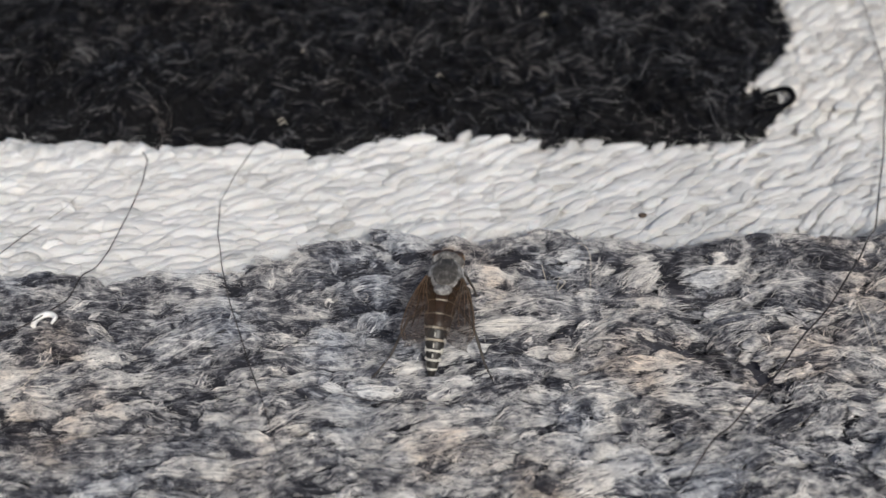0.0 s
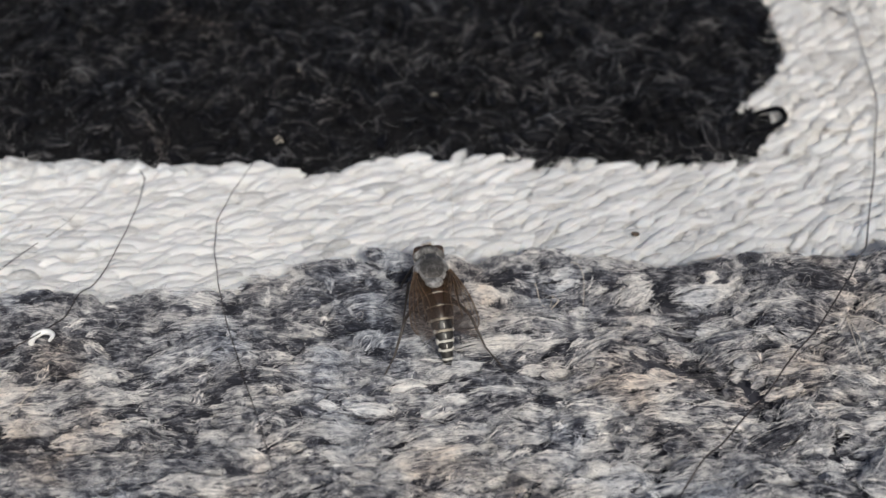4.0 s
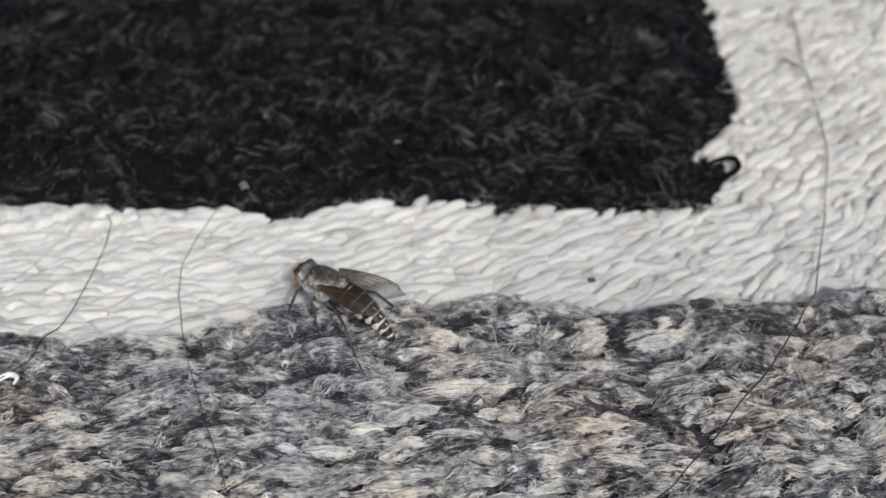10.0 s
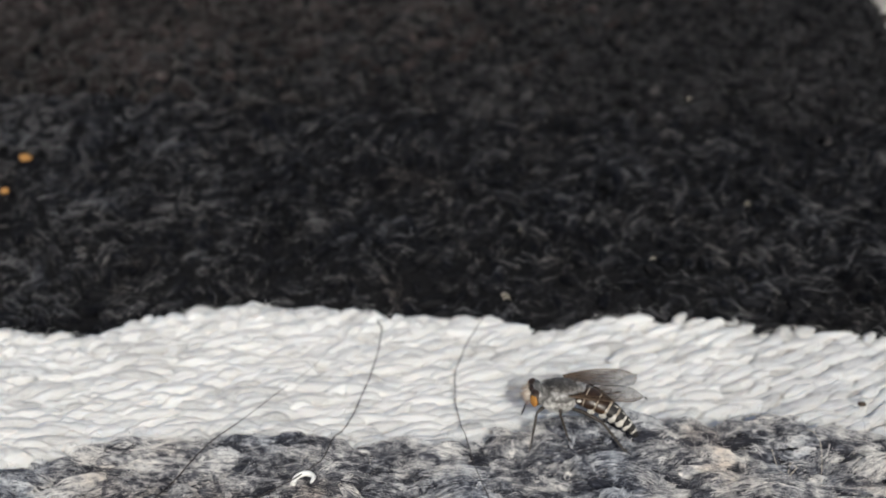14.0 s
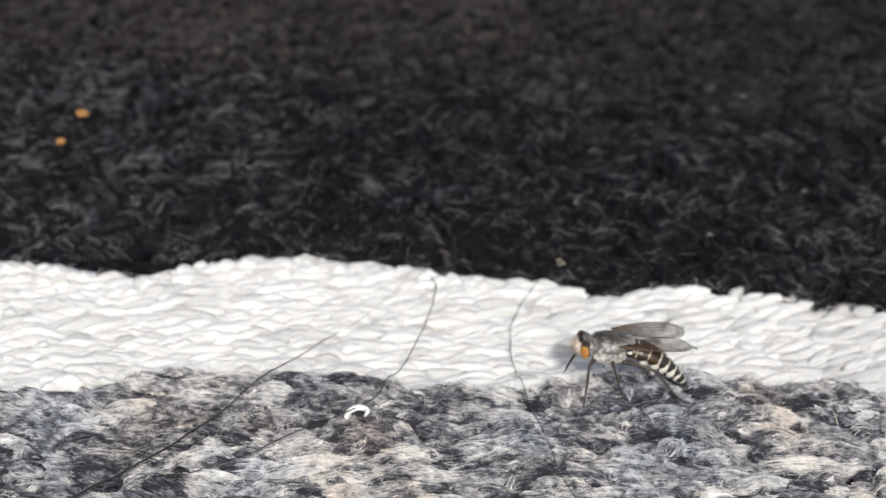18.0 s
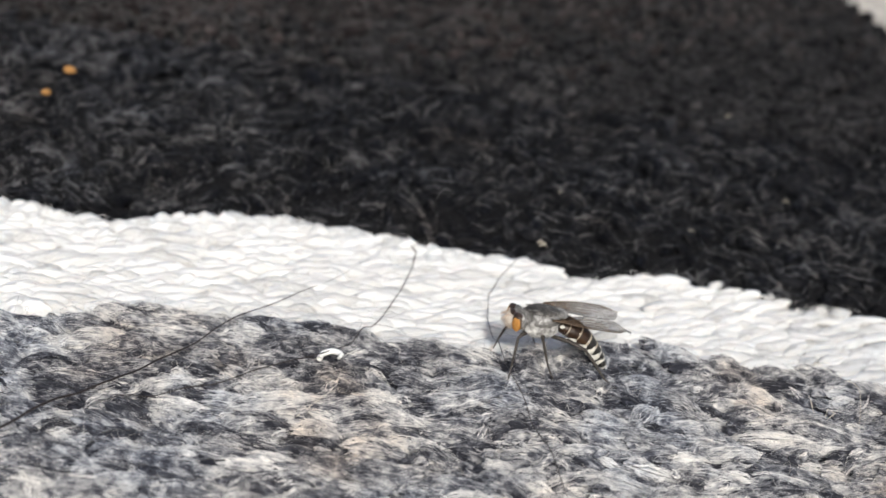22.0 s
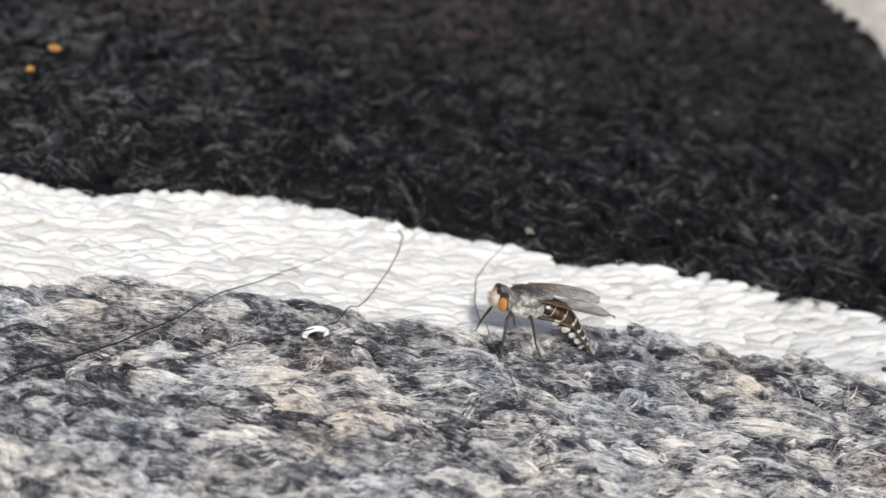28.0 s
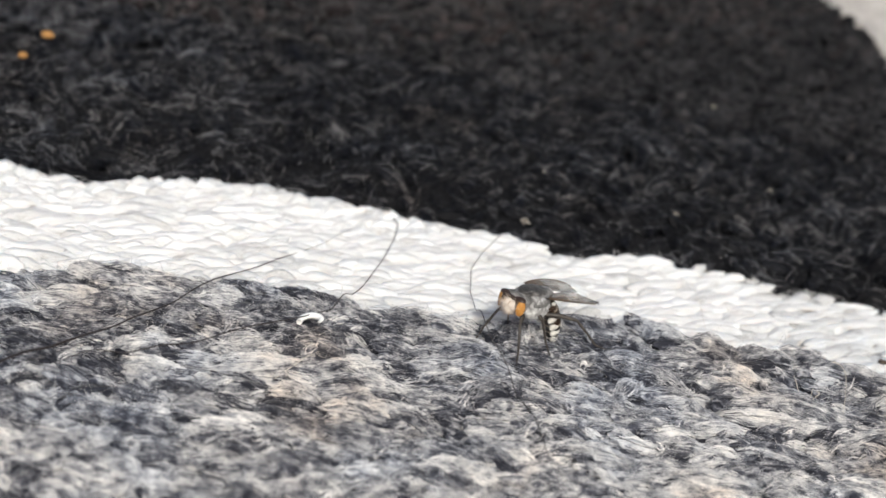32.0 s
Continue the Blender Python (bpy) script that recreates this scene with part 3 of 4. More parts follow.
def stitches(kind, items, material, near, label, shapes, ruffle):
    """The pieces round the fly as parts of their own, the others joined into one."""
    cx, cy = near
    far = np.hypot(items[:, 0] - cx, (items[:, 1] - cy) * 1.5)
    order = np.argsort(far)
    shared = {}
    mean = items[order[:300], 3:6].mean(0)
    for k in order[:300]:
        x, y, z, ln, wd, ht, tn, tl, shape = items[k]
        step = int(np.clip(round((ln / mean[0] - 1) / 0.25), -1, 2))
        key = (int(shape), step)
        if key not in shared:
            v, f, uv = shapes[key[0]]
            p = v * mean * (1 + 0.25 * step, 1 + 0.12 * step, 1.0)
            p = ruffled(p, ruffle, key[0])
            shared[key] = mesh_of(kind, p * MM, f, material, True, uv * mean[:2] + 7.3 * key[0] + 31.7 * step + 90)
        ob = new(kind, shared[key])
        ob.parent = rug
        ob.matrix_basis = Matrix.LocRotScale(Vector((x, y, z)) * MM, Euler((0, -tl, tn)), None)
    rest = new(kind + "_field", joined_lumps(kind + "_field", items[order[300:]], material, shapes, ruffle))
    rest.parent = rug
    tagged(rest, label, kind="stuff")


def strays(it, which):
    """Pieces whose ends would lie in another colour's field."""
    half = 0.40 * it[:, 3]
    dx, dy = np.cos(it[:, 6]) * half, np.sin(it[:, 6]) * half
    return (zone(it[:, 0] + dx, it[:, 1] + dy) != which) | (zone(it[:, 0] - dx, it[:, 1] - dy) != which)


def edge_row(back, step, size, seed):
    """Plump stitches side by side where the white band meets the black."""
    r = np.random.RandomState(seed)
    x = np.arange(-66, 27, step)
    x = x + 0.2 * step * r.randn(len(x))
    y = np.interp(x, EDGE_X, EDGE_Y) - back + 0.12 * r.randn(len(x))
    n = len(x)
    ht = size[2] * r.uniform(0.8, 1.2, n)
    turn = 0.55 + 0.25 * smooth01((x + 14) / 18) + 0.16 * r.randn(n)
    return np.stack([x, y, height(x, y) - 0.2 * ht, size[0] * r.uniform(0.8, 1.2, n), size[1] * r.uniform(0.85, 1.2, n), ht, turn, 0.08 * r.randn(n), r.randint(0, 5, n).astype(float)], 1)


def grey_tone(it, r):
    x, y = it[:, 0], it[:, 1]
    # tone includes the brightness painted in by place and the furrow's darkening
    return 0.425 + 0.65 * dye_and_light_at(x, y) + 0.035 * waves(x, y, 13, 31) + 0.055 * waves(x, y, 5, 32) + 0.15 * r.randn(len(x)) - 0.2 * crease(x, y)


def black_tone(it, r):
    x, y = it[:, 0], it[:, 1]
    return 0.43 + 0.11 * waves(x, y, 13, 33) + 0.13 * waves(x, y, 5, 34) + 0.09 * r.randn(len(x)) + 0.17 * smooth01((-32 - x) / 35) + 0.015


def rug_pile():
    r = np.random.RandomState(77)
    white = lay(-66, 48, -42, 4, 1.7, 0.80, 1, 1, (3.6, 1.05, 0.48), white_turn, 0.42, 0.22, 0.09)
    white[:, 7] *= 0.5
    white[:, 5] *= 1.35 - 0.85 * smooth01((white[:, 0] + 8) / 14)
    white[strays(white, 1), 3] *= 0.5
    lip = np.concatenate([edge_row(1.25, 1.6, (2.8, 1.55, 1.1), 6), edge_row(2.7, 1.6, (3.0, 1.45, 0.95), 7)])
    white = np.concatenate([white, lip[lip[:, 0] < -5]])
    stitches("white_stitch", white, WHITE, (-8, -8), "white wool stitches lying aslant", STITCHES, 0.03)
    border = lay(24, 52, 4, 128, 1.6, 0.9, 1, 2, (3.0, 1.4, 0.35), white_turn, 0.5, 0.14, 0.03)
    border[:, 7] *= 0.5
    border[strays(border, 1), 3] *= 0.5
    # darker, greyer stitches towards the far end of the cross band
    distant = border[:, 1] + 8 * r.randn(len(border)) > 62
    tagged(part("border_stitch", joined_lumps("border_stitch", border[~distant], DULL_WHITE, STITCHES, 0.03), None, rug, "dull white stitches of the cross band"), kind="stuff")
    tagged(part("soiled_stitch", joined_lumps("soiled_stitch", border[distant], GREYISH_WHITE, STITCHES, 0.03), None, rug, "greyish stitches of the cross band"), kind="stuff")
    inside = lambda it: np.interp(it[:, 0], GREY_X, GREY_Y) - it[:, 1]
    small = lay(-64, 44, -48, -8, 1.55, 0.98, 0, 3, (3.1, 1.05, 0.76), grey_turn, 0.36, 0.16, 0.10)
    small = small[(inside(small) > 0.4) & seen(small[:, 0], small[:, 1])]
    small = small[crease(small[:, 0], small[:, 1]) < 0.95]
    small[:, 7] = np.clip(small[:, 7] - 0.22, -0.45, 0.15)
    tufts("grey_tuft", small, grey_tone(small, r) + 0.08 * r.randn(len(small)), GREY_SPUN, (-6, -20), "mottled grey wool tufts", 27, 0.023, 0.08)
    big = lay(-64, 44, -48, -8, 4.0, 2.6, 0, 14, (4.1, 1.75, 1.0), grey_turn, 0.22, 0.26, 0.14)
    big = big[(inside(big) > 1.4) & seen(big[:, 0], big[:, 1])]
    big[:, 3], big[:, 7] = np.minimum(big[:, 3], 7.0), np.clip(big[:, 7] - 0.14, -0.25, 0.12)
    x = np.arange(-62, 38, 2.1)
    x = x + 0.5 * r.randn(len(x))
    y = np.interp(x, GREY_X, GREY_Y) - 1.15 + 0.25 * r.randn(len(x))
    slope = np.arctan((np.interp(x + 2, GREY_X, GREY_Y) - np.interp(x - 2, GREY_X, GREY_Y)) / 4)
    n = len(x)
    hem_locks = np.stack([x, y, height(x, y) - 0.30, 3.6 * r.uniform(0.75, 1.3, n), 1.6 * r.uniform(0.8, 1.25, n), 0.85 * r.uniform(0.8, 1.3, n), slope + 0.2 * r.randn(n), -0.08 + 0.1 * r.randn(n), 0 * x], 1)
    big = np.concatenate([big[crease(big[:, 0], big[:, 1]) < 0.3], hem_locks])
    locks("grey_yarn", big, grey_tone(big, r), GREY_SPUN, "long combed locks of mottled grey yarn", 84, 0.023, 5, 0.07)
    nub = lay(-64, 44, -48, -8, 2.8, 2.0, 0, 15, (1.1, 0.60, 0.42), grey_turn, -0.55, 0.7, 0.2)
    nub = nub[(inside(nub) > 1.2) & seen(nub[:, 0], nub[:, 1])]
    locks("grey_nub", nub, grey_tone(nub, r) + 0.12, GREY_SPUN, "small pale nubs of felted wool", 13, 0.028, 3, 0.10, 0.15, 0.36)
    black = lay(-118, 34, -14, 130, 2.1, 1.45, 2, 5, (2.8, 1.3, 0.9), black_turn, 0.36, 0.85, 0.24)
    black[strays(black, 2), 3] *= 0.55
    black = black[seen(black[:, 0], black[:, 1]) | (black[:, 1] > 34)]
    near = black[:, 1] < 34
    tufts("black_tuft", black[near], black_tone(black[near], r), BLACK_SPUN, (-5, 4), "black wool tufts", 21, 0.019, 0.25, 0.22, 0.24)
    far = black[~near]
    # browner, paler wool towards the far left of the black field
    brownish = far[:, 1] + 16 * r.randn(len(far)) - 0.8 * far[:, 0] > 76
    tagged(part("black_wool", joined_lumps("black_wool", far[~brownish], DEEP, LUMPS, 0.25), None, rug, "black wool pile"), kind="stuff")
    tagged(part("faded_wool", joined_lumps("faded_wool", far[brownish], BROWNISH, LUMPS, 0.25), None, rug, "brownish black wool pile"), kind="stuff")
    q = np.random.RandomState(91)
    rim = lay(-66, 46, -50, -8, 1.55, 0.98, 0, 19, (2.4, 1.0, 0.84), grey_turn, 0.36, 0.20, 0.12)
    out = seen(rim[:, 0] + 6, rim[:, 1] + 2) | seen(rim[:, 0] - 5, rim[:, 1] + 2) | seen(rim[:, 0], rim[:, 1] + 5)
    rim = rim[out & ~seen(rim[:, 0], rim[:, 1]) & (inside(rim) > 0.4)]
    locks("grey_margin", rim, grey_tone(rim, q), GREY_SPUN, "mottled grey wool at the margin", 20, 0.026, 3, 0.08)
    x, y = r.uniform(-62, 40, 8000), r.uniform(-46, -9, 8000)
    k = (zone(x, y) == 0) & seen(x, y)
    tagged(part("grey_fuzz", fibres("grey_fuzz", x[k], y[k], 21, 1.3, 0.010, 0.60, grey_turn, GREY_FIBRE, 4), None, rug, "stray grey wool fibres"), kind="stuff")
    x, y = r.uniform(-100, 34, 12000), r.gamma(1.5, 20, 12000) - 9
    k = (zone(x, y) == 2) & seen(x, y)
    tagged(part("black_fuzz", fibres("black_fuzz", x[k], y[k], 22, 1.4, 0.013, 0.55, black_turn, BLACK_FIBRE, 4), None, rug, "stray black wool fibres"), kind="stuff")
    x, y = r.uniform(-66, 34, 5000), r.gamma(1.7, 7, 5000) - 6
    k = zone(x, y) == 2
    tagged(part("black_wisp", fibres("black_wisp", x[k], y[k], 24, 1.3, 0.011, 0.7, black_turn, BLACK_FIBRE, 4), None, rug, "stray wisps along the black edge"), kind="stuff")
    x, y = r.uniform(-64, 46, 26000), r.uniform(-24, 30, 26000)
    k = zone(x, y) == 1
    tagged(part("white_fuzz", fibres("white_fuzz", x[k], y[k], 23, 1.5, 0.015, 0.20, white_turn, WHITE_FIBRE, 3), None, rug, "stray white wool fibres"), kind="stuff")


# ---- small things lying on the rug ----
def on_rug(pts, lift):
    return [(x, y, float(height(x, y)) + 0.28 + l) for (x, y), l in zip(pts, lift)]


def strand(name, pts, radius, material, label, category, lift=None, fine=False):
    lift = lift or [0.15] * len(pts)
    if len(pts) > 6:
        k = np.arange(0, len(pts) - 0.99, 1 / 3)
        at = np.arange(len(pts))
        pts = list(zip(np.interp(k, at, [q[0] for q in pts]), np.interp(k, at, [q[1] for q in pts])))
        lift = list(np.interp(k, at, lift))
    raised = np.array([1.6 if zone(x, y) == 0 and radius > 0.03 else 0.0 for x, y in pts])
    for _ in range(8):
        raised = np.convolve(np.pad(raised, 1, mode="edge"), (0.25, 0.5, 0.25), mode="valid")
    lift = [l + up for l, up in zip(lift, raised)]
    pts = [(x, y - 1.25 * up) for (x, y), up in zip(pts, raised)]
    p = on_rug(pts, lift)
    o = Vector(p[0])
    local = [tuple(Vector(q) - o) for q in p]
    n = len(p)
    radii = [radius * (1.0 if k < n - 2 else 0.75 - 0.3 * (k - n + 2)) for k in range(n)]
    if fine:
        radii = [radius * min(1.0, 0.08 + 1.1 * k / n) for k in range(n)]
    ob = new(name, tube_mesh(name, local, radii, material))
    ob.location = o * MM
    return tagged(ob, label, category)


def litter():
    strand("loose_hair", [(-26.8, -1.9), (-25.4, -4.6), (-25.3, -7.4), (-25.5, -11.4), (-26.3, -16), (-27.5, -21.0), (-29.0, -23.0), (-31.6, -25.6), (-34.2, -27.9), (-36.9, -30.1), (-42, -33.4)],
           0.042, HAIR, "long dark hair curving over the white band onto the grey wool", "hair", [0.2, 0.3, 0.3, 0.4, 0.3, 0.1, 0.0, 0.0, 0.1, 0.1, 0.0])
    strand("loose_hair", [(-16.8, -2.2), (-18.0, -6.2), (-18.6, -10.4), (-18.3, -14.0), (-17.2, -18.2), (-15.6, -22.8), (-14.0, -27.0), (-12.6, -31), (-11.2, -35)],
           0.036, HAIR, "dark hair bent in a bow over the white band", "hair", [0.1, 0.4, 0.5, 0.4, 0.3, 0.1, 0.0, 0.0, 0.0])
    strand("loose_hair", [(-28.6, -5.7), (-30.6, -10.4), (-33.3, -14.6), (-36.4, -19.4), (-38.8, -25.2), (-41.4, -29.6), (-44, -33.4), (-46.5, -38)],
           0.085, HAIR, "thick dark hair lying aslant over white and grey wool", "hair", [0.0, 0.1, 0.1, -0.1, -0.2, 0.0, 0.2, 0.2], True)
    strand("loose_hair", [(40, 34), (38.7, 22), (38.0, 14), (37.2, 6.4), (35.2, -2), (31.8, -12), (28.6, -17.0), (24.9, -22.4), (22.6, -25.4), (19.6, -29.5), (15.2, -34.5), (12.5, -38)],
           0.06, HAIR, "long dark hair crossing the white corner and the grey wool", "hair", [0.2, 0.2, 0.2, 0.3, 0.4, 0.3, 0.4, 0.6, 0.7, 0.6, 0.5, 0.4])
    strand("loose_hair", [(23.0, -24.9), (24.6, -23.7), (26.0, -22.8), (27.4, -20.8)], 0.035, HAIR, "short dark hair beside the long one on the grey wool", "hair")
    strand("loose_hair", [(19.6, -19.6), (20.9, -18.4), (22.2, -15.6)], 0.03, HAIR, "short thin dark hair on the grey wool", "hair")
    strand("pale_hair", [(-0.6, -3.4), (-0.2, -6.5), (-0.1, -10.0), (0.1, -14.5)], 0.018, PALE_HAIR, "thin pale hair upright across the white band", "hair", [0.2, 0.4, 0.5, 0.6])
    strand("wool_curl", [(5.9, -18.2), (6.2, -19.8), (6.9, -20.6), (7.5, -20.1), (7.1, -19.5), (6.9, -20.3), (7.3, -21.4)], 0.028, PALE_HAIR, "curled cream fibre sticking out of the grey wool", "fibre", [0.2, 0.3, 0.35, 0.5, 0.5, 0.35, 0.1])
    strand("wool_curl", [(8.5, -17.0), (9.0, -17.4), (9.3, -18.4), (9.3, -19.8), (9.1, -21.4)], 0.025, PALE_HAIR, "looped pale fibre standing off the grey wool", "fibre", [0.3, 0.6, 0.7, 0.5, 0.1])
    strand("wool_curl", [(-29.4, -31.0), (-28.6, -29.8), (-27.9, -28.8), (-27.2, -28.0)], 0.028, PALE_HAIR, "straight cream straw bit on the grey wool", "fibre", [0.2, 0.3, 0.3, 0.4])
    strand("straw", [(27.7, -21.5), (28.2, -23.4), (28.7, -25.6)], 0.028, PALE_HAIR, "pale straw fibre standing out of the grey wool", "fibre", [0.6, 0.8, 0.5])
    strand("straw", [(28.1, -21.6), (29.3, -22.1), (30.5, -22.9)], 0.028, PALE_HAIR, "bent pale straw fibre on the grey wool", "fibre", [0.6, 0.8, 0.5])
    strand("straw", [(27.8, -22.1), (27.9, -24.4), (28.0, -26.8)], 0.028, PALE_HAIR, "long pale straw fibre crossing the grey wool", "fibre", [0.6, 0.8, 0.5])
    strand("loose_hair", [(-7.6, -30.0), (-5.5, -30.3), (-2.2, -30.7)], 0.032, HAIR, "short straight dark hair lying across the grey wool", "hair")
    strand("lint", [(-29.2, -23.3), (-29.1, -22.7), (-28.6, -22.3), (-28.1, -22.35), (-27.75, -22.8), (-27.85, -23.4)], 0.22, LINT, "curled scrap of white lint on the grey wool", "lint", [-0.4, -0.3, -0.2, -0.2, -0.25, -0.4])
    strand("loose_hair", [(16.6, -5.4), (17.6, -4.2), (18.6, -3.6), (19.9, -3.4)], 0.022, HAIR, "short fine dark hair on the white wool", "hair", [0.05] * 4)
    strand("wool_loop", [(25.4, 2.6), (27.4, 3.0), (28.7, 3.9), (28.5, 5.1), (27.1, 5.0), (25.6, 4.3)], 0.27, BLACK, "black wool loop lying over the white border", "wool loop", [0.0, 0.1, 0.15, 0.15, 0.1, 0.0])
    for x, y, label in ((-1.7, 6.6, "pale fleck caught in the black wool"), (-15.0, 1.0, "pale fleck near the black wool's edge"), (8.0, 17.0, "small pale fleck in the black wool"), (3.9, 39.3, "round pale fleck deep in the black wool"), (-13.8, 10.6, "long pale fleck on the black wool"), (-14.8, 0.6, "whitish fleck beside the white band")):
        strand("fleck", [(x - 0.35, y - 0.1), (x, y + 0.1), (x + 0.3, y - 0.05)], 0.05, PALE_HAIR, label, "fleck", [0.0, 0.15, 0.0])
    bm = bmesh.new()
    bmesh.ops.create_icosphere(bm, subdivisions=4, radius=0.5 * MM)
    for v in bm.verts:
        v.co *= 1 + 0.5 * noise.noise(v.co * 2200) + 0.35 * noise.noise(v.co * 7000)
        v.co.z *= 0.55
    ob = part("dark_burr", bm, BURR, None)
    ob.location = Vector((-4.4, -17.5, float(height(-4.4, -17.5)) + 0.25)) * MM
    tagged(ob, "matted clump of black wool in the grey edge", "wool clump")
    for x, y, label in ((-43.5, -33.9, "dark knot of wool under the long hair"), (-39.4, -31.2, "dark tangled knot on the grey wool")):
        bm = bmesh.new()
        bmesh.ops.create_icosphere(bm, subdivisions=3, radius=0.26 * MM)
        for v in bm.verts:
            v.co.x *= 1.8
            v.co *= 1 + 0.55 * noise.noise(v.co * 2600 + Vector((x, y, 0))) + 0.3 * noise.noise(v.co * 8000)
            v.co.z *= 0.6
        ob = part("knot", bm, BURR, None)
        ob.location = Vector((x, y, float(height(x, y)) + 0.8)) * MM
        tagged(ob, label, "wool knot")
    strand("twig", [(36.9, 23.1), (37.6, 22.0), (38.4, 21.7)], 0.12, SPECK, "tiny brown husk on the white wool", "husk")
    for x, y, s, label in ((-65.2, 18.4, 0.62, "larger orange crumb on the black wool"), (-65.0, 12.0, 0.46, "smaller orange crumb on the black wool"), (26.1, 37.2, 0.42, "rusty crumb near the black wool's corner")):
        bm = bmesh.new()
        bmesh.ops.create_icosphere(bm, subdivisions=3, radius=s * MM)
        for v in bm.verts:
            v.co *= 1 + 0.35 * noise.noise(v.co * 1400 + Vector((x, y, 0)))
            v.co.z *= 0.7
        ob = part("crumb", bm, CRUMB, None)
        ob.location = Vector((x, y, float(height(x, y)) + 0.75)) * MM
        tagged(ob, label, "crumb")
    bm = bmesh.new()
    bmesh.ops.create_icosphere(bm, subdivisions=2, radius=0.22 * MM)
    for v in bm.verts:
        v.co *= 1 + 0.4 * noise.noise(v.co * 3000)
        v.co.x *= 1.6
    ob = part("speck", bm, SPECK, None)
    ob.location = Vector((14.2, -10.6, float(height(14.2, -10.6)) + 0.2)) * MM
    tagged(ob, "tiny dark speck of dirt on the white wool", "speck")


# ---- the fly ----
def skin(name, stops, rough, spec, scale=2600.0, bump_mm=0.02, sheen=0.0):
    k = Mat(name, rough, spec)
    n = k.noise(scale, 4.0, 0.65)
    k.color(k.ramp(n, stops))
    k.bump(n, bump_mm * MM)
    k.b.inputs["Sheen Weight"].default_value = sheen
    return k.m


THORAX = skin("thorax_dust", [(0.36, (0.045, 0.043, 0.040)), (0.52, (0.14, 0.134, 0.128)), (0.68, (0.38, 0.37, 0.36))], 0.6, 0.3, 1500.0, 0.05, 0.1)
SCUTUM = skin("dark_dust", [(0.36, (0.018, 0.016, 0.015)), (0.52, (0.06, 0.055, 0.050)), (0.68, (0.17, 0.16, 0.15))], 0.55, 0.35, 1700.0, 0.05, 0.05)
PLEURA = skin("pale_dust", [(0.34, (0.10, 0.097, 0.092)), (0.52, (0.33, 0.322, 0.308)), (0.68, (0.58, 0.57, 0.545))], 0.8, 0.2, 2200.0, 0.04, 0.3)
BROWN = skin("brown_plate", [(0.3, (0.015, 0.008, 0.005)), (0.7, (0.048, 0.026, 0.013))], 0.35, 0.45, 1500.0)
BLACKPLATE = skin("black_plate", [(0.3, (0.012, 0.011, 0.010)), (0.7, (0.03, 0.028, 0.026))], 0.4, 0.4)
BAND = skin("pale_band", [(0.3, (0.42, 0.40, 0.355)), (0.7, (0.63, 0.61, 0.56))], 0.7, 0.2)
DULLBAND = skin("tan_band", [(0.3, (0.28, 0.24, 0.185)), (0.7, (0.44, 0.39, 0.32))], 0.7, 0.2)
EYE = skin("orange_eye", [(0.3, (0.33, 0.145, 0.032)), (0.7, (0.50, 0.25, 0.075))], 0.25, 0.5, 5200.0, 0.015)
EYEBASE = skin("brown_eye", [(0.3, (0.05, 0.03, 0.02)), (0.7, (0.11, 0.068, 0.04))], 0.35, 0.4)
EYEDARK = skin("dark_eye_rim", [(0.3, (0.02, 0.012, 0.008)), (0.7, (0.05, 0.03, 0.02))], 0.3, 0.5)
FACE = skin("pale_face", [(0.3, (0.50, 0.44, 0.38)), (0.7, (0.72, 0.66, 0.59))], 0.8, 0.2, 2500.0, 0.03, 0.3)
TAN = skin("tan_hair", [(0.3, (0.44, 0.34, 0.26)), (0.7, (0.62, 0.52, 0.43))], 0.7, 0.2)
LEG = skin("leg_brown", [(0.3, (0.022, 0.018, 0.016)), (0.7, (0.075, 0.064, 0.055))], 0.55, 0.35)
VEIN = skin("wing_vein", [(0.3, (0.06, 0.038, 0.022)), (0.7, (0.12, 0.08, 0.05))], 0.5, 0.3)


def wing_material():
    """Smoky membrane, amber and denser towards the hinge."""
    k = Mat("wing_membrane", 0.35, 0.25)
    at = k.t.nodes.new("ShaderNodeTexCoord").outputs["Object"]
    axes = k.t.nodes.new("ShaderNodeSeparateXYZ")
    k.link(at, axes.inputs[0])
    n = k.noise(900.0, 3.0, 0.6)
    away = k.math("ADD", k.math("MULTIPLY", axes.outputs["X"], -1.0 / (6.4 * MM)), k.math("MULTIPLY", k.math("SUBTRACT", n, 0.5), 0.5))
    k.color(k.ramp(away, [(0.05, (0.045, 0.027, 0.015)), (0.28, (0.085, 0.050, 0.026)), (0.52, (0.070, 0.050, 0.038)), (1.0, (0.13, 0.107, 0.092))]))
    k.link(k.ramp(away, [(0.2, (0.80, 0.80, 0.80)), (0.6, (0.52, 0.52, 0.52))]), k.b.inputs["Alpha"])
    return k.m


WING = wing_material()
HC = 3.7      # height of the thorax's middle over the feet


def blob(radii, at, seed=0.0, rough=0.03, sub=4, squash=None):
    """An ellipsoid in millimetres with slight unevenness."""
    bm = bmesh.new()
    bmesh.ops.create_icosphere(bm, subdivisions=sub, radius=1.0)
    for v in bm.verts:
        c = v.co.copy()
        k = 1 + rough * noise.noise(c * 3 + Vector((seed, 0, 0)))
        if squash:
            c = squash(c)
        v.co = Vector((c.x * radii[0] * k + at[0], c.y * radii[1] * k + at[1], c.z * radii[2] * k + at[2])) * MM
    return bm


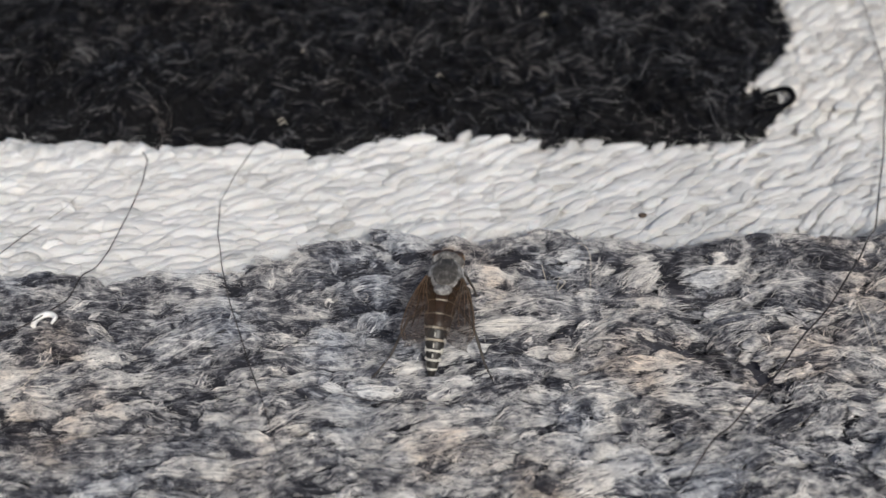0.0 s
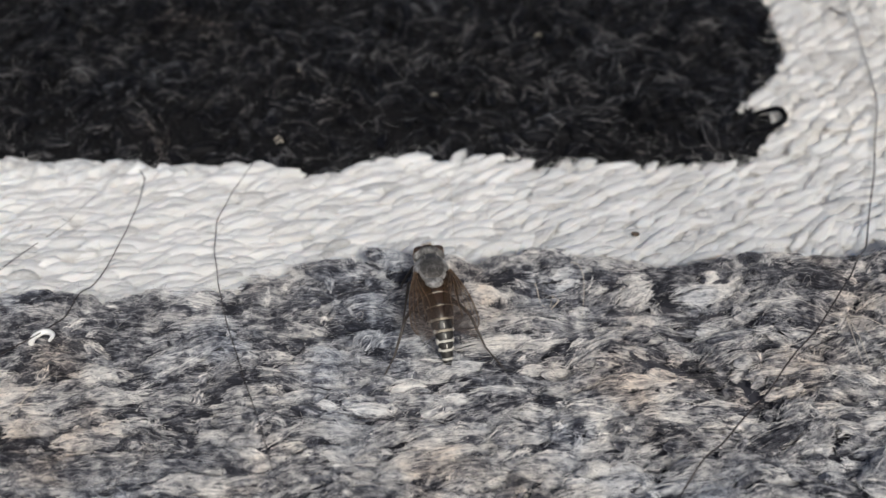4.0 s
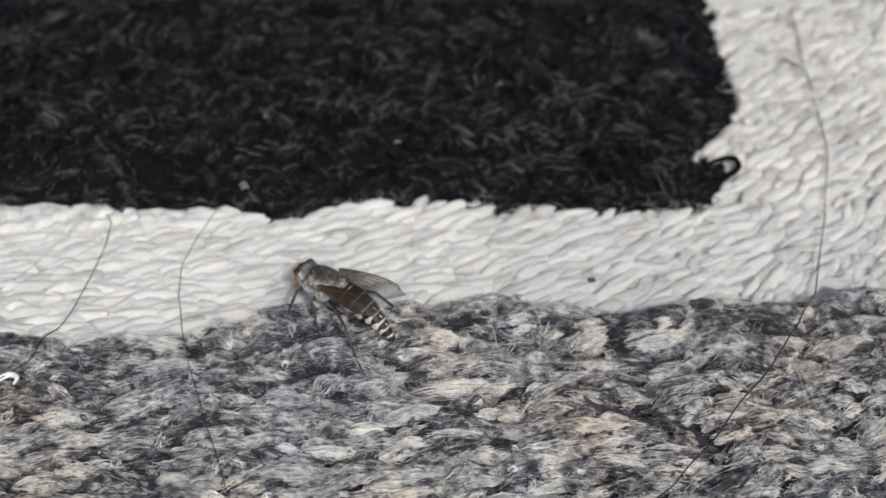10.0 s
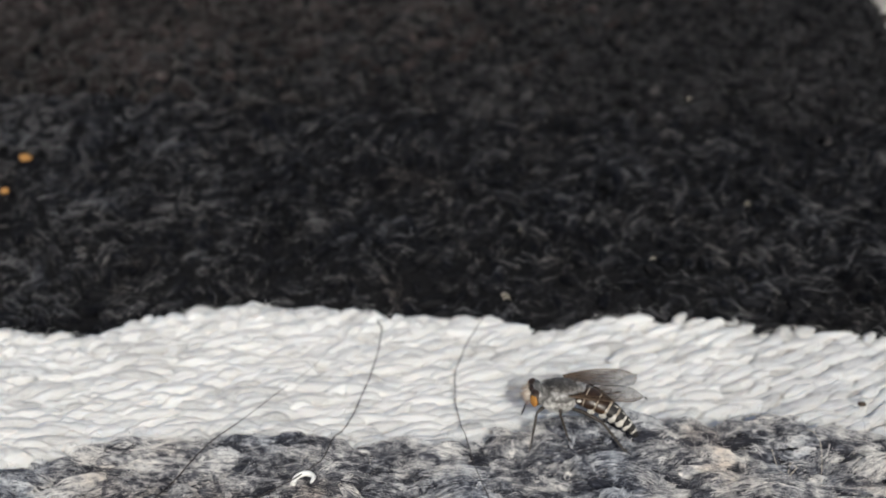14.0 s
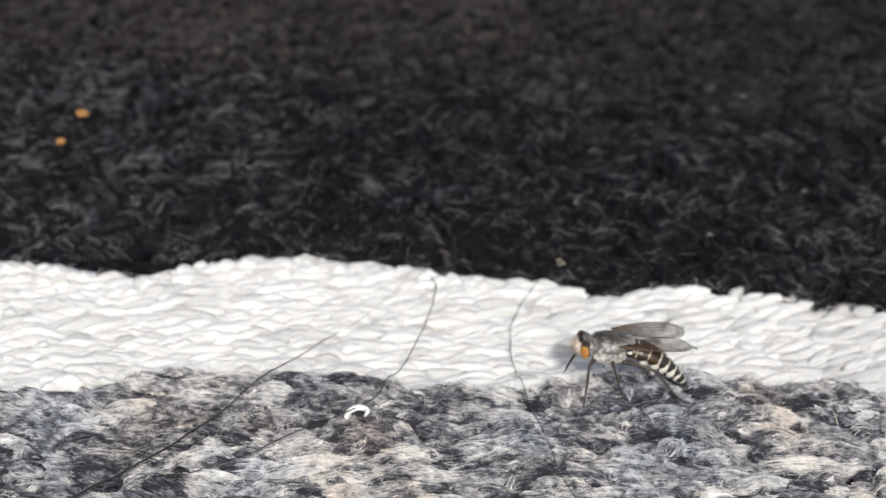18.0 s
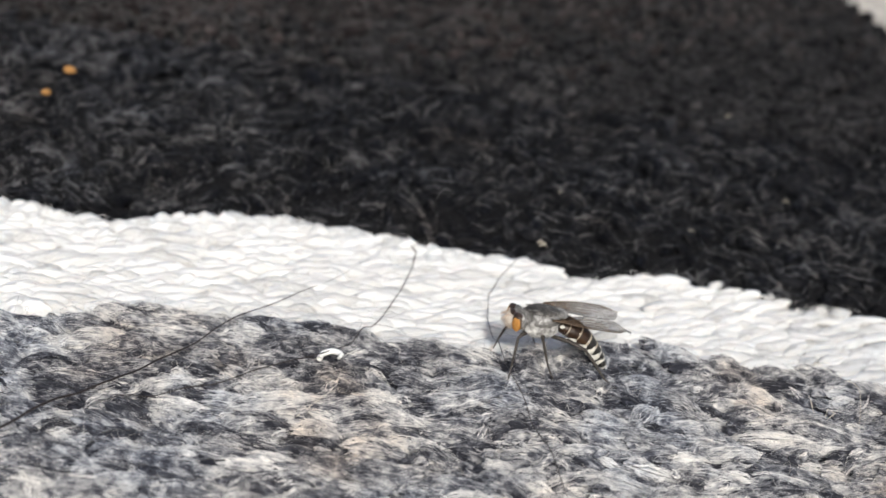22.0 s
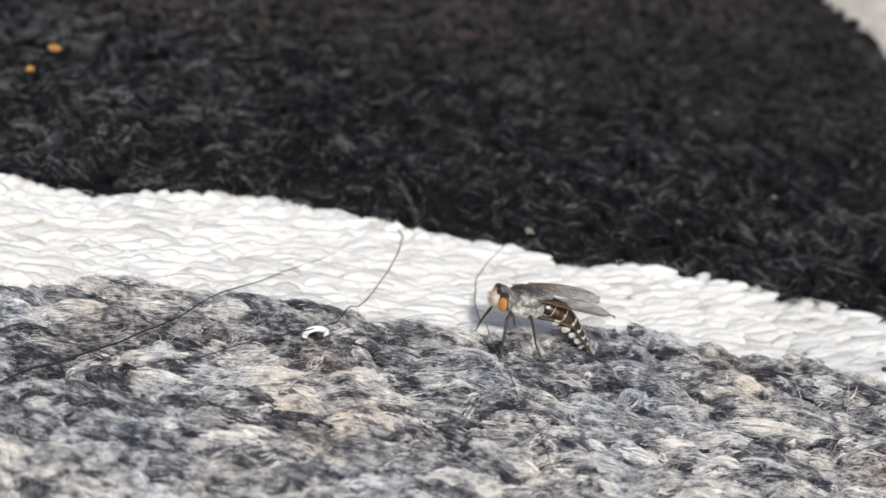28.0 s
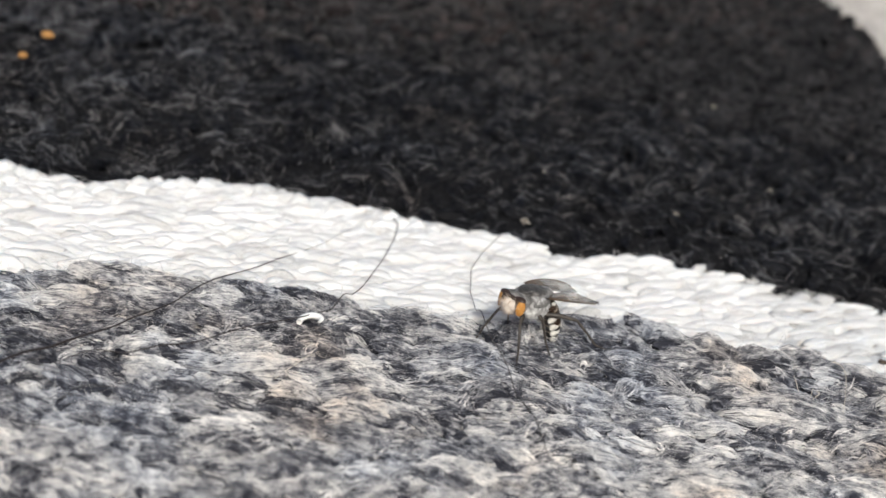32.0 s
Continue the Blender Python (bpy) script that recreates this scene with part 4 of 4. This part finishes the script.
def bristles(name, centre, radii, n, length, radius, seed, keep, parent, material, lean=(-0.5, 0, 0.2)):
    """Short hairs over an ellipsoid; one mesh."""
    r = np.random.RandomState(seed)
    vs, fs = [], []
    while len(fs) < n * 3:
        d = r.randn(3)
        d /= np.linalg.norm(d)
        if not keep(d):
            continue
        p = np.array(centre) + d * np.array(radii)
        w = d + np.array(lean) * r.uniform(0.4, 1.2) + 0.25 * r.randn(3)
        q = p + w / np.linalg.norm(w) * length * r.uniform(0.5, 1.3)
        s = np.cross(w, [0.3, 0.5, 0.8])
        s /= np.linalg.norm(s)
        u = np.cross(w / np.linalg.norm(w), s)
        b = len(vs)
        vs += [p + s * radius, p - s * radius * 0.5 + u * radius, p - s * radius * 0.5 - u * radius, q]
        fs += [(b, b + 1, b + 3), (b + 1, b + 2, b + 3), (b + 2, b, b + 3)]
    ob = part(name, mesh_of(name, np.array(vs) * MM, fs, material), None, parent)
    return tagged(ob, kind="stuff")


def loft(rings, material, name):
    """Rings of (centre x, z, half-width, half-height, tilt) along a body, closed at both ends."""
    n, v, f = 20, [], []
    for x, z, w, h, g in rings:
        for k in range(n):
            q = 2 * math.pi * k / n
            up = h * math.sin(q)
            v.append(((x - up * math.sin(g)) * MM, w * math.cos(q) * MM, (z + up * math.cos(g)) * MM))
    for i in range(len(rings) - 1):
        for k in range(n):
            q = (k + 1) % n
            f.append((i * n + k, i * n + q, (i + 1) * n + q, (i + 1) * n + k))
    bm = bmesh.new()
    bv = [bm.verts.new(c) for c in v]
    for q in f:
        bm.faces.new([bv[k] for k in q])
    bm.faces.new(bv[:n])
    bm.faces.new(bv[-n:])
    return bm


def build_fly():
    fly = tagged(new("fly"), "small grey and brown fly with banded abdomen, walking on the rug", "fly")
    # thorax, its middle at the part's own origin
    thorax = part("thorax", blob((1.74, 1.24, 0.98), (0, 0, 0), 1.0, 0.03, 4), THORAX, fly, "grey dusted thorax with faint stripes")
    part("scutellum", blob((0.48, 0.62, 0.26), (-1.55, 0, 0.52), 2.0), THORAX, thorax, "rounded grey shield behind the thorax")
    for s in (1, -1):
        part("pleuron", blob((1.25, 0.34, 0.78), (0.05, s * 0.92, -0.26), 3.0 + s, 0.14), PLEURA, thorax, "pale dusted flank")
        part("haltere", blob((0.2, 0.13, 0.13), (-1.35, s * 1.12, 0.1), 4.0), BAND, thorax, "tiny pale knob under the wing")
    part("sternum", blob((1.1, 0.7, 0.5), (0.1, 0, -0.8), 6.0, 0.08), PLEURA, thorax)
    part("back_shield", blob((1.28, 0.86, 0.30), (-0.05, 0, 0.72), 5.3, 0.03), SCUTUM, thorax, "darker grey-brown middle of the back")
    for s in (-0.4, 0.4):
        bm = blob((1.05, 0.07, 0.05), (0.2, s, 1.01 - 0.22 * abs(s)), 5.0 + s)
        part("stripe", bm, THORAX, thorax, "pale dusted stripe along the back")
    bristles("thorax_hair", (0, 0, 0), (1.72, 1.2, 0.98), 420, 0.26, 0.008, 31, lambda d: d[2] > 0.0, thorax, THORAX)
    bristles("flank_hair", (0, 0, -0.3), (1.5, 1.2, 1.0), 900, 0.36, 0.007, 32, lambda d: d[2] < 0.35, thorax, PLEURA)
    # head
    head = part("head", blob((0.48, 1.13, 0.80), (-0.04, 0, 0), 7.0, 0.03), THORAX, fly, "broad head, grey behind")
    for s in (1, -1):
        part("compound_eye", blob((0.38, 0.48, 0.68), (0.18, s * 0.64, 0.0), 8.0, 0.01), EYEBASE, head, "brown bulging eye")
        part("eye_rim", tube_mesh("eye_rim", [(0.36, s * 0.74, -0.60), (0.50, s * 0.70, -0.2), (0.54, s * 0.66, 0.22), (0.46, s * 0.64, 0.46), (0.24, s * 0.72, 0.60)], [0.02, 0.05, 0.07, 0.09, 0.05], EYEDARK), None, head, "dark inner rim of the eye")
        disc = part("eye_disc", blob((0.15, 0.33, 0.60), (0, 0, 0), 9.0, 0.01), EYE, head, "glossy orange field of the eye")
        disc.matrix_basis = pose(0.38 * MM, s * 0.88 * MM, -0.04 * MM, 0, 0, s * 48)
        part("eye_cap", blob((0.33, 0.44, 0.18), (0.20, s * 0.62, 0.51), 9.5, 0.01), EYEDARK, head, "dark upper field of the eye")
        part("eye_margin", blob((0.04, 0.36, 0.50), (-0.15, s * 0.72, -0.14), 10.0, 0.02), FACE, head, "thin pale line behind the eye")
        part("antenna", tube_mesh("antenna", [(0.55, s * 0.14, 0.26), (0.85, s * 0.20, 0.36), (1.10, s * 0.26, 0.30), (1.30, s * 0.30, 0.2)], [0.07, 0.08, 0.05, 0.02], TAN), None, head, "short tan feeler")
    part("face", blob((0.52, 0.52, 0.66), (0.52, 0, -0.12), 11.0, 0.08), FACE, head, "pale dusted face")
    part("brow", blob((0.22, 0.46, 0.17), (0.44, 0, 0.50), 11.5, 0.06), EYEDARK, head, "dark arch over the face")
    part("proboscis", tube_mesh("proboscis", [(0.35, 0, -0.5), (0.40, 0, -0.7), (0.36, 0, -0.88)], [0.14, 0.11, 0.08], LEG), None, head, "stubby dark mouthpart")
    bristles("face_hair", (0.50, 0, -0.05), (0.50, 0.60, 0.62), 420, 0.38, 0.008, 33, lambda d: d[0] > 0.1, head, TAN, (0.4, 0, 0))
    # abdomen, hung at the part's own origin, running back along -x and curving down
    marks, x, z, g = [], 0.0, 0.0, 0.0
    prof = [(0.0, 0.75), (0.08, 0.98), (0.22, 1.04), (0.40, 0.92), (0.55, 0.72), (0.72, 0.53), (0.88, 0.38), (0.96, 0.24), (1.0, 0.08)]
    total, steps = 6.0, 80
    for k in range(steps + 1):
        t = k / steps
        w = float(np.interp(t, [p[0] for p in prof], [p[1] for p in prof]))
        g = 0.95 * (t - 0.40)
        marks.append((x, z, w, w * (0.62 + 0.22 * t), g))
        x -= math.cos(g) * total / steps
        z -= math.sin(g) * total / steps
    abdomen = part("abdomen", loft([(a, b, w * 0.97, h * 0.97, q) for a, b, w, h, q in marks[2:79:3]], None, "abdomen"), BLACKPLATE, fly, "curved abdomen, brown in front, black and white behind")
    cuts = [0, 13, 25, 37, 47, 56, 64, 72, 80]
    for i in range(8):
        a, b = cuts[i], cuts[i + 1]
        split = b - (1 if i < 2 else 2)
        part("back_plate", loft(marks[a:split + 1], None, "back_plate"), BROWN if i < 3 else BLACKPLATE, abdomen, "glossy brown plate" if i < 3 else "black plate")
        grown = [(u, v, w * 1.015, h * 1.015, q) for u, v, w, h, q in marks[split:b + 1]]
        if i < 7:
            part("pale_ring", loft(grown, None, "pale_ring"), DULLBAND if i < 4 else BAND, abdomen, "narrow tan ring" if i < 4 else "whitish ring")
    for s in (1, -1):
        for i in range(1, 6):
            a, b = cuts[i], cuts[i + 1]
            u, v, w, h, q = marks[b - 2]
            part("side_spot", blob((0.35 if i < 3 else 0.31 if i < 5 else 0.16, 0.20, h * 0.88), (u, s * w * 0.77, v - h * 0.28), 12.0 + i, 0.03), BAND, abdomen, "whitish bar on the flank")
    for i in range(3, 6):
        u, v, w, h, q = marks[(cuts[i] + cuts[i + 1]) // 2]
        part("mid_line", blob((0.24, 0.05, 0.05), (u, 0, v + h * 1.0), 13.0 + i), BAND, abdomen, "whitish line down the middle")
    bristles("abdomen_hair", (-1.2, 0, 0), (1.5, 1.0, 0.8), 160, 0.28, 0.012, 35, lambda d: True, abdomen, PLEURA, (-0.8, 0, 0))
    # wings, hinged at the part's own origin, blade along -x
    wings = []
    for s in (1, -1):
        length, n = 6.2, 26
        front, back = [], []
        for k in range(n + 1):
            t = k / n
            lead = 0.30 + 0.34 * math.sin(math.pi * min(1, t * 1.05)) - 0.34 * max(0, t - 0.82) / 0.18 * 0.9
            trail = -(0.12 + 1.34 * math.sin(math.pi * min(1.0, 0.05 + 0.70 * t ** 1.2)))
            if t > 0.86:
                sh = (1 - t) / 0.14
                trail *= max(0.0, sh) ** 0.5
                lead = lead * max(0.0, sh) ** 0.5 - 0.15 * (1 - sh)
            camber = 0.10 * math.sin(math.pi * t)
            front.append((-length * t, s * lead, 0.06 + camber))
            back.append((-length * t, s * trail * 0.98, -0.16 + camber))
        bm = bmesh.new()
        rows = []
        m = 7
        for fr, bk in zip(front, back):
            row = []
            for j in range(m):
                q = j / (m - 1)
                fold = 0.035 * math.sin(q * 14.0)
                row.append(bm.verts.new(Vector((fr[0], fr[1] + (bk[1] - fr[1]) * q, fr[2] + (bk[2] - fr[2]) * q + fold)) * MM))
            rows.append(row)
        for i in range(n):
            for j in range(m - 1):
                bm.faces.new((rows[i][j], rows[i + 1][j], rows[i + 1][j + 1], rows[i][j + 1]))
        bmesh.ops.solidify(bm, geom=bm.faces[:], thickness=0.006 * MM)
        wing = part("wing", bm, WING, fly, "smoky brown see-through wing")
        for q in (0.0, 0.14, 0.30, 0.5, 0.72):
            stop = n - (1 if q < 0.2 else 3 + int(q * 8))
            line = []
            for i in range(0, stop, 3):
                fr, bk = front[i], back[i]
                qq = q * min(1.0, 0.35 + 0.65 * i / 10)
                line.append((fr[0], fr[1] + (bk[1] - fr[1]) * qq, fr[2] + (bk[2] - fr[2]) * qq + 0.02))
            part("vein", tube_mesh("vein", line, [0.045 if q == 0 else 0.024] * (len(line) - 1) + [0.02], VEIN, 5), None, wing)
        wings.append(wing)
    # legs: coxa, knee, ankle, toe, in the fly's space over its feet
    legs = []
    shapes = {"front": [(0.9, 0.45, 2.9), (1.8, 1.1, 2.8), (2.2, 1.8, 1.0), (2.4, 2.1, -0.1)],
              "middle": [(-0.1, 0.6, 2.9), (0.1, 1.6, 2.9), (-0.4, 1.9, 1.2), (-1.0, 2.2, -0.1)],
              "hind": [(-0.9, 0.55, 2.6), (-3.0, 2.2, 2.4), (-4.5, 3.15, 0.5), (-6.1, 4.25, -0.2)]}
    for which, (c, k, a_, t_) in shapes.items():
        for s in (1, -1):
            m = lambda p: Vector((p[0], p[1] * s, p[2]))
            o = m(c)
            loc = [m(p) - o for p in (c, k, a_, t_)]
            up = Vector((0, 0, 0.12))
            leg = part("leg", tube_mesh("leg", [loc[0], loc[0].lerp(loc[1], 0.5) + up, loc[1]], [0.15, 0.17, 0.11], LEG), None, fly, "thin dark brown leg")
            leg.location = o * MM
            part("shin", tube_mesh("shin", [loc[1], loc[1].lerp(loc[2], 0.5) + up * 0.3, loc[2]], [0.10, 0.11, 0.075], LEG), None, leg)
            d = loc[3] - loc[2]
            part("foot", tube_mesh("foot", [loc[2], loc[2] + d * 0.4 - up * 0.4, loc[2] + d * 0.8 - up * 0.3, loc[3]], [0.075, 0.065, 0.055, 0.035], LEG), None, leg)
            legs.append((leg, o, s, which))
    return fly, thorax, head, abdomen, wings, legs


# seconds, x, y, z, heading, pitch, left wing, right wing, wing lift, abdomen droop, abdomen swing
FLY = [
    (0.0, -1.11, -23.66, 1.41, 84.0, 1.9, 10.4, 11.7, -3.8, 30.0, 3.4),
    (1.0, -0.95, -23.71, 1.42, 85.2, 3.2, 14.3, 10.5, -6.5, 30.0, 4.0),
    (2.0, -0.89, -23.73, 1.41, 84.0, 4.3, 13.6, 13.0, -10.3, 30.0, 0.9),
    (2.5, -0.99, -23.55, 1.41, 85.0, 4.6, 14.0, 12.6, -9.7, 30.0, 0.7),
    (4.5, -1.95, -20.52, 1.40, 101.9, 0.2, 4.6, 13.9, -4.2, 30.0, -7.3),
    (5.0, -2.10, -20.32, 1.40, 104.4, 0.7, 6.6, 12.2, -2.8, 28.0, -3.6),
    (5.5, -1.98, -20.02, 1.40, 101.0, 0.9, 4.8, 13.9, -1.9, 30.0, -9.6),
    (6.0, -1.93, -20.43, 1.43, 103.5, 1.3, 6.5, 8.7, 2.0, 32.0, -11.1),
    (6.6, -2.26, -19.48, 1.40, 106.4, -0.5, 6.3, 11.2, -0.9, 28.0, -5.0),
    (7.0, -2.63, -19.63, 1.40, 113.7, -0.0, 14.0, 10.5, -2.0, 26.0, -2.5),
    (7.6, -5.00, -19.61, 1.14, 128.0, -5.9, 14.0, -0.5, 16.0, 22.0, 0.3),
    (8.0, -4.80, -19.27, 1.14, 128.6, -3.5, 14.0, 2.1, 7.8, 22.0, 5.1),
    (8.5, -5.32, -18.54, 1.14, 131.2, -3.2, 14.0, 2.6, 6.7, 23.1, -5.1),
    (9.0, -5.74, -17.40, 1.15, 136.8, -2.5, 14.0, 1.4, 7.8, 26.6, -10.1),
    (9.5, -6.12, -17.07, 1.15, 136.0, -2.4, 14.0, 3.1, 8.2, 32.4, -3.6),
    (10.0, -6.71, -16.86, 1.15, 144.4, -2.2, 14.0, 2.2, 5.9, 27.3, -3.8),
    (10.5, -7.57, -16.65, 1.14, 157.4, -2.0, 14.0, 4.2, 6.4, 18.6, -5.0),
    (11.0, -7.94, -17.04, 1.16, 175.0, 0.6, 14.0, 12.6, -3.2, 8.8, 0.9),
    (11.5, -8.84, -16.75, 1.16, 175.0, 1.1, 14.0, 11.2, -4.5, 13.5, 5.2),
    (12.0, -8.84, -16.65, 1.14, 167.1, -1.2, 8.4, 3.3, 4.3, 23.2, 3.8),
    (12.5, -8.90, -16.64, 1.14, 167.0, -1.2, 8.7, 5.1, 3.7, 23.5, 5.7),
    (13.0, -8.94, -16.46, 1.14, 182.6, -0.4, 9.2, 3.6, -2.3, 25.6, 10.3),
    (13.4, -10.09, -16.75, 1.15, 185.6, 0.4, 3.8, 6.1, -2.9, 20.1, 22.1),
    (13.6, -8.89, -17.78, 1.16, 186.7, 2.8, 14.0, 10.6, -8.9, 24.1, 25.8),
    (14.0, -10.26, -16.87, 1.15, 190.7, 3.8, -0.5, 11.1, -5.3, 18.6, 28.0),
    (14.5, -10.31, -17.26, 1.15, 193.7, 2.7, 2.4, 9.0, -5.7, 20.9, 29.5),
    (16.5, -10.32, -17.04, 1.14, 191.5, 5.3, 3.5, 8.0, -2.6, 29.8, 14.2),
    (17.0, -10.07, -17.11, 1.14, 190.9, 6.3, 1.9, 11.5, -5.8, 34.8, 9.9),
    (17.5, -10.39, -17.23, 1.14, 192.9, 5.7, 0.5, 10.9, -4.0, 29.7, 12.2),
    (18.0, -11.04, -17.26, 1.14, 196.0, 4.7, -0.6, 10.8, -2.2, 21.0, 17.7),
    (18.5, -11.62, -17.32, 1.14, 194.8, 4.5, 0.2, 8.6, -4.9, 14.6, 19.4),
    (19.0, -12.82, -18.30, 1.14, 194.7, 2.6, 3.9, 10.9, -4.2, 13.1, 16.7),
    (19.5, -13.30, -18.48, 1.14, 196.2, 4.3, 4.5, 6.3, -3.4, 28.5, 9.1),
    (20.0, -13.13, -18.59, 1.14, 197.0, 3.5, 4.4, 7.1, -4.9, 31.0, 11.9),
    (20.6, -13.23, -18.55, 1.14, 196.5, 4.4, 3.8, 8.1, -4.8, 34.8, 18.2),
    (21.0, -13.55, -19.13, 1.14, 196.1, 3.8, 3.3, 8.7, -3.5, 30.5, 24.5),
    (21.6, -14.63, -19.07, 1.14, 201.0, 3.7, 5.4, 5.1, -4.8, 21.8, 10.8),
    (22.0, -14.47, -19.56, 1.14, 200.7, 3.8, 5.0, 5.9, -5.0, 33.3, 15.0),
    (22.5, -14.49, -19.55, 1.14, 202.6, 4.0, 5.8, 3.6, -5.2, 33.5, 11.1),
    (23.0, -14.51, -19.29, 1.14, 201.9, 4.3, 6.1, 3.5, -4.8, 34.9, 14.4),
    (24.0, -14.52, -19.35, 1.14, 204.2, 4.7, 5.6, 4.1, -6.3, 34.8, 13.6),
    (25.0, -14.49, -19.43, 1.14, 203.7, 4.4, 5.8, 3.6, -6.5, 36.1, 15.1),
    (27.5, -14.79, -19.39, 1.14, 201.6, 4.6, 6.3, 4.7, -4.7, 34.4, 19.1),
    (28.0, -14.70, -19.38, 1.14, 203.6, 4.6, 6.4, 5.0, -6.5, 33.8, 20.4),
    (28.3, -14.18, -19.27, 1.15, 215.9, 6.8, 4.3, 4.3, -7.8, 37.6, 22.3),
    (28.6, -14.14, -19.66, 1.15, 219.6, 5.4, 3.7, 7.6, -8.0, 36.5, 19.6),
    (29.0, -14.31, -20.40, 1.15, 220.3, 3.9, 4.1, 6.9, -3.7, 28.3, 14.4),
    (29.6, -14.58, -20.98, 1.15, 227.9, 6.2, 7.1, 3.5, -4.2, 30.7, 3.1),
    (30.0, -13.44, -20.94, 1.14, 223.7, 8.0, 2.5, 10.8, -9.6, 51.1, -12.0),
    (30.6, -13.96, -20.77, 1.14, 227.3, 8.1, 6.4, 6.1, -8.7, 49.0, -2.2),
    (31.0, -14.15, -20.71, 1.14, 227.1, 7.9, 3.6, 8.5, -8.7, 48.8, 3.6),
    (31.6, -14.09, -20.89, 1.15, 228.2, 8.0, 4.1, 8.2, -8.6, 49.7, -0.4),
    (32.0, -14.03, -20.94, 1.15, 229.0, 7.6, 3.1, 8.1, -9.2, 56.4, 1.8),
]


def motions():
    fly, thorax, head, abdomen, wings, legs = build_fly()
    rows = {k: [] for k in ("fly", "thorax", "head", "abdomen", "l", "r")}
    leg_rows = [[] for _ in legs]
    for n, (t, x, y, z, yaw, pit, wl, wr, we, ap, ay) in enumerate(FLY):
        rows["fly"].append((t, pose(x * MM, y * MM, z * MM, 0, 0, yaw)))
        body = pose(0, 0, HC * MM, 0, -pit, 0)
        rows["thorax"].append((t, body))
        turn = 0 if t < 28.1 else 8
        rows["head"].append((t, body @ pose(1.68 * MM, 0, 0.08 * MM, 0, 8, turn)))
        rows["abdomen"].append((t, body @ pose(-1.25 * MM, 0, -0.05 * MM, 0, -ap, -ay)))
        rows["l"].append((t, body @ pose(-0.5 * MM, 0.95 * MM, 0.60 * MM, 0, 0, -wl) @ pose(0, 0, 0, -3, we, 0)))
        rows["r"].append((t, body @ pose(-0.5 * MM, -0.95 * MM, 0.60 * MM, 0, 0, wr) @ pose(0, 0, 0, 3, we, 0)))
        for i, (leg, o, s, which) in enumerate(legs):
            moving = n + 1 < len(FLY) and math.hypot(FLY[n + 1][1] - x, FLY[n + 1][2] - y) > 0.45
            swing = (10 if (n + i) % 2 else -8) if moving else 0
            leg_rows[i].append((t, pose(*(o * MM), 0, 0, swing * s)))
    walk(fly, rows["fly"])
    walk(thorax, rows["thorax"])
    walk(head, rows["head"])
    walk(abdomen, rows["abdomen"])
    walk(wings[0], rows["l"])
    walk(wings[1], rows["r"])
    for (leg, o, s, which), r in zip(legs, leg_rows):
        walk(leg, r)


litter()
rug_pile()
motions()
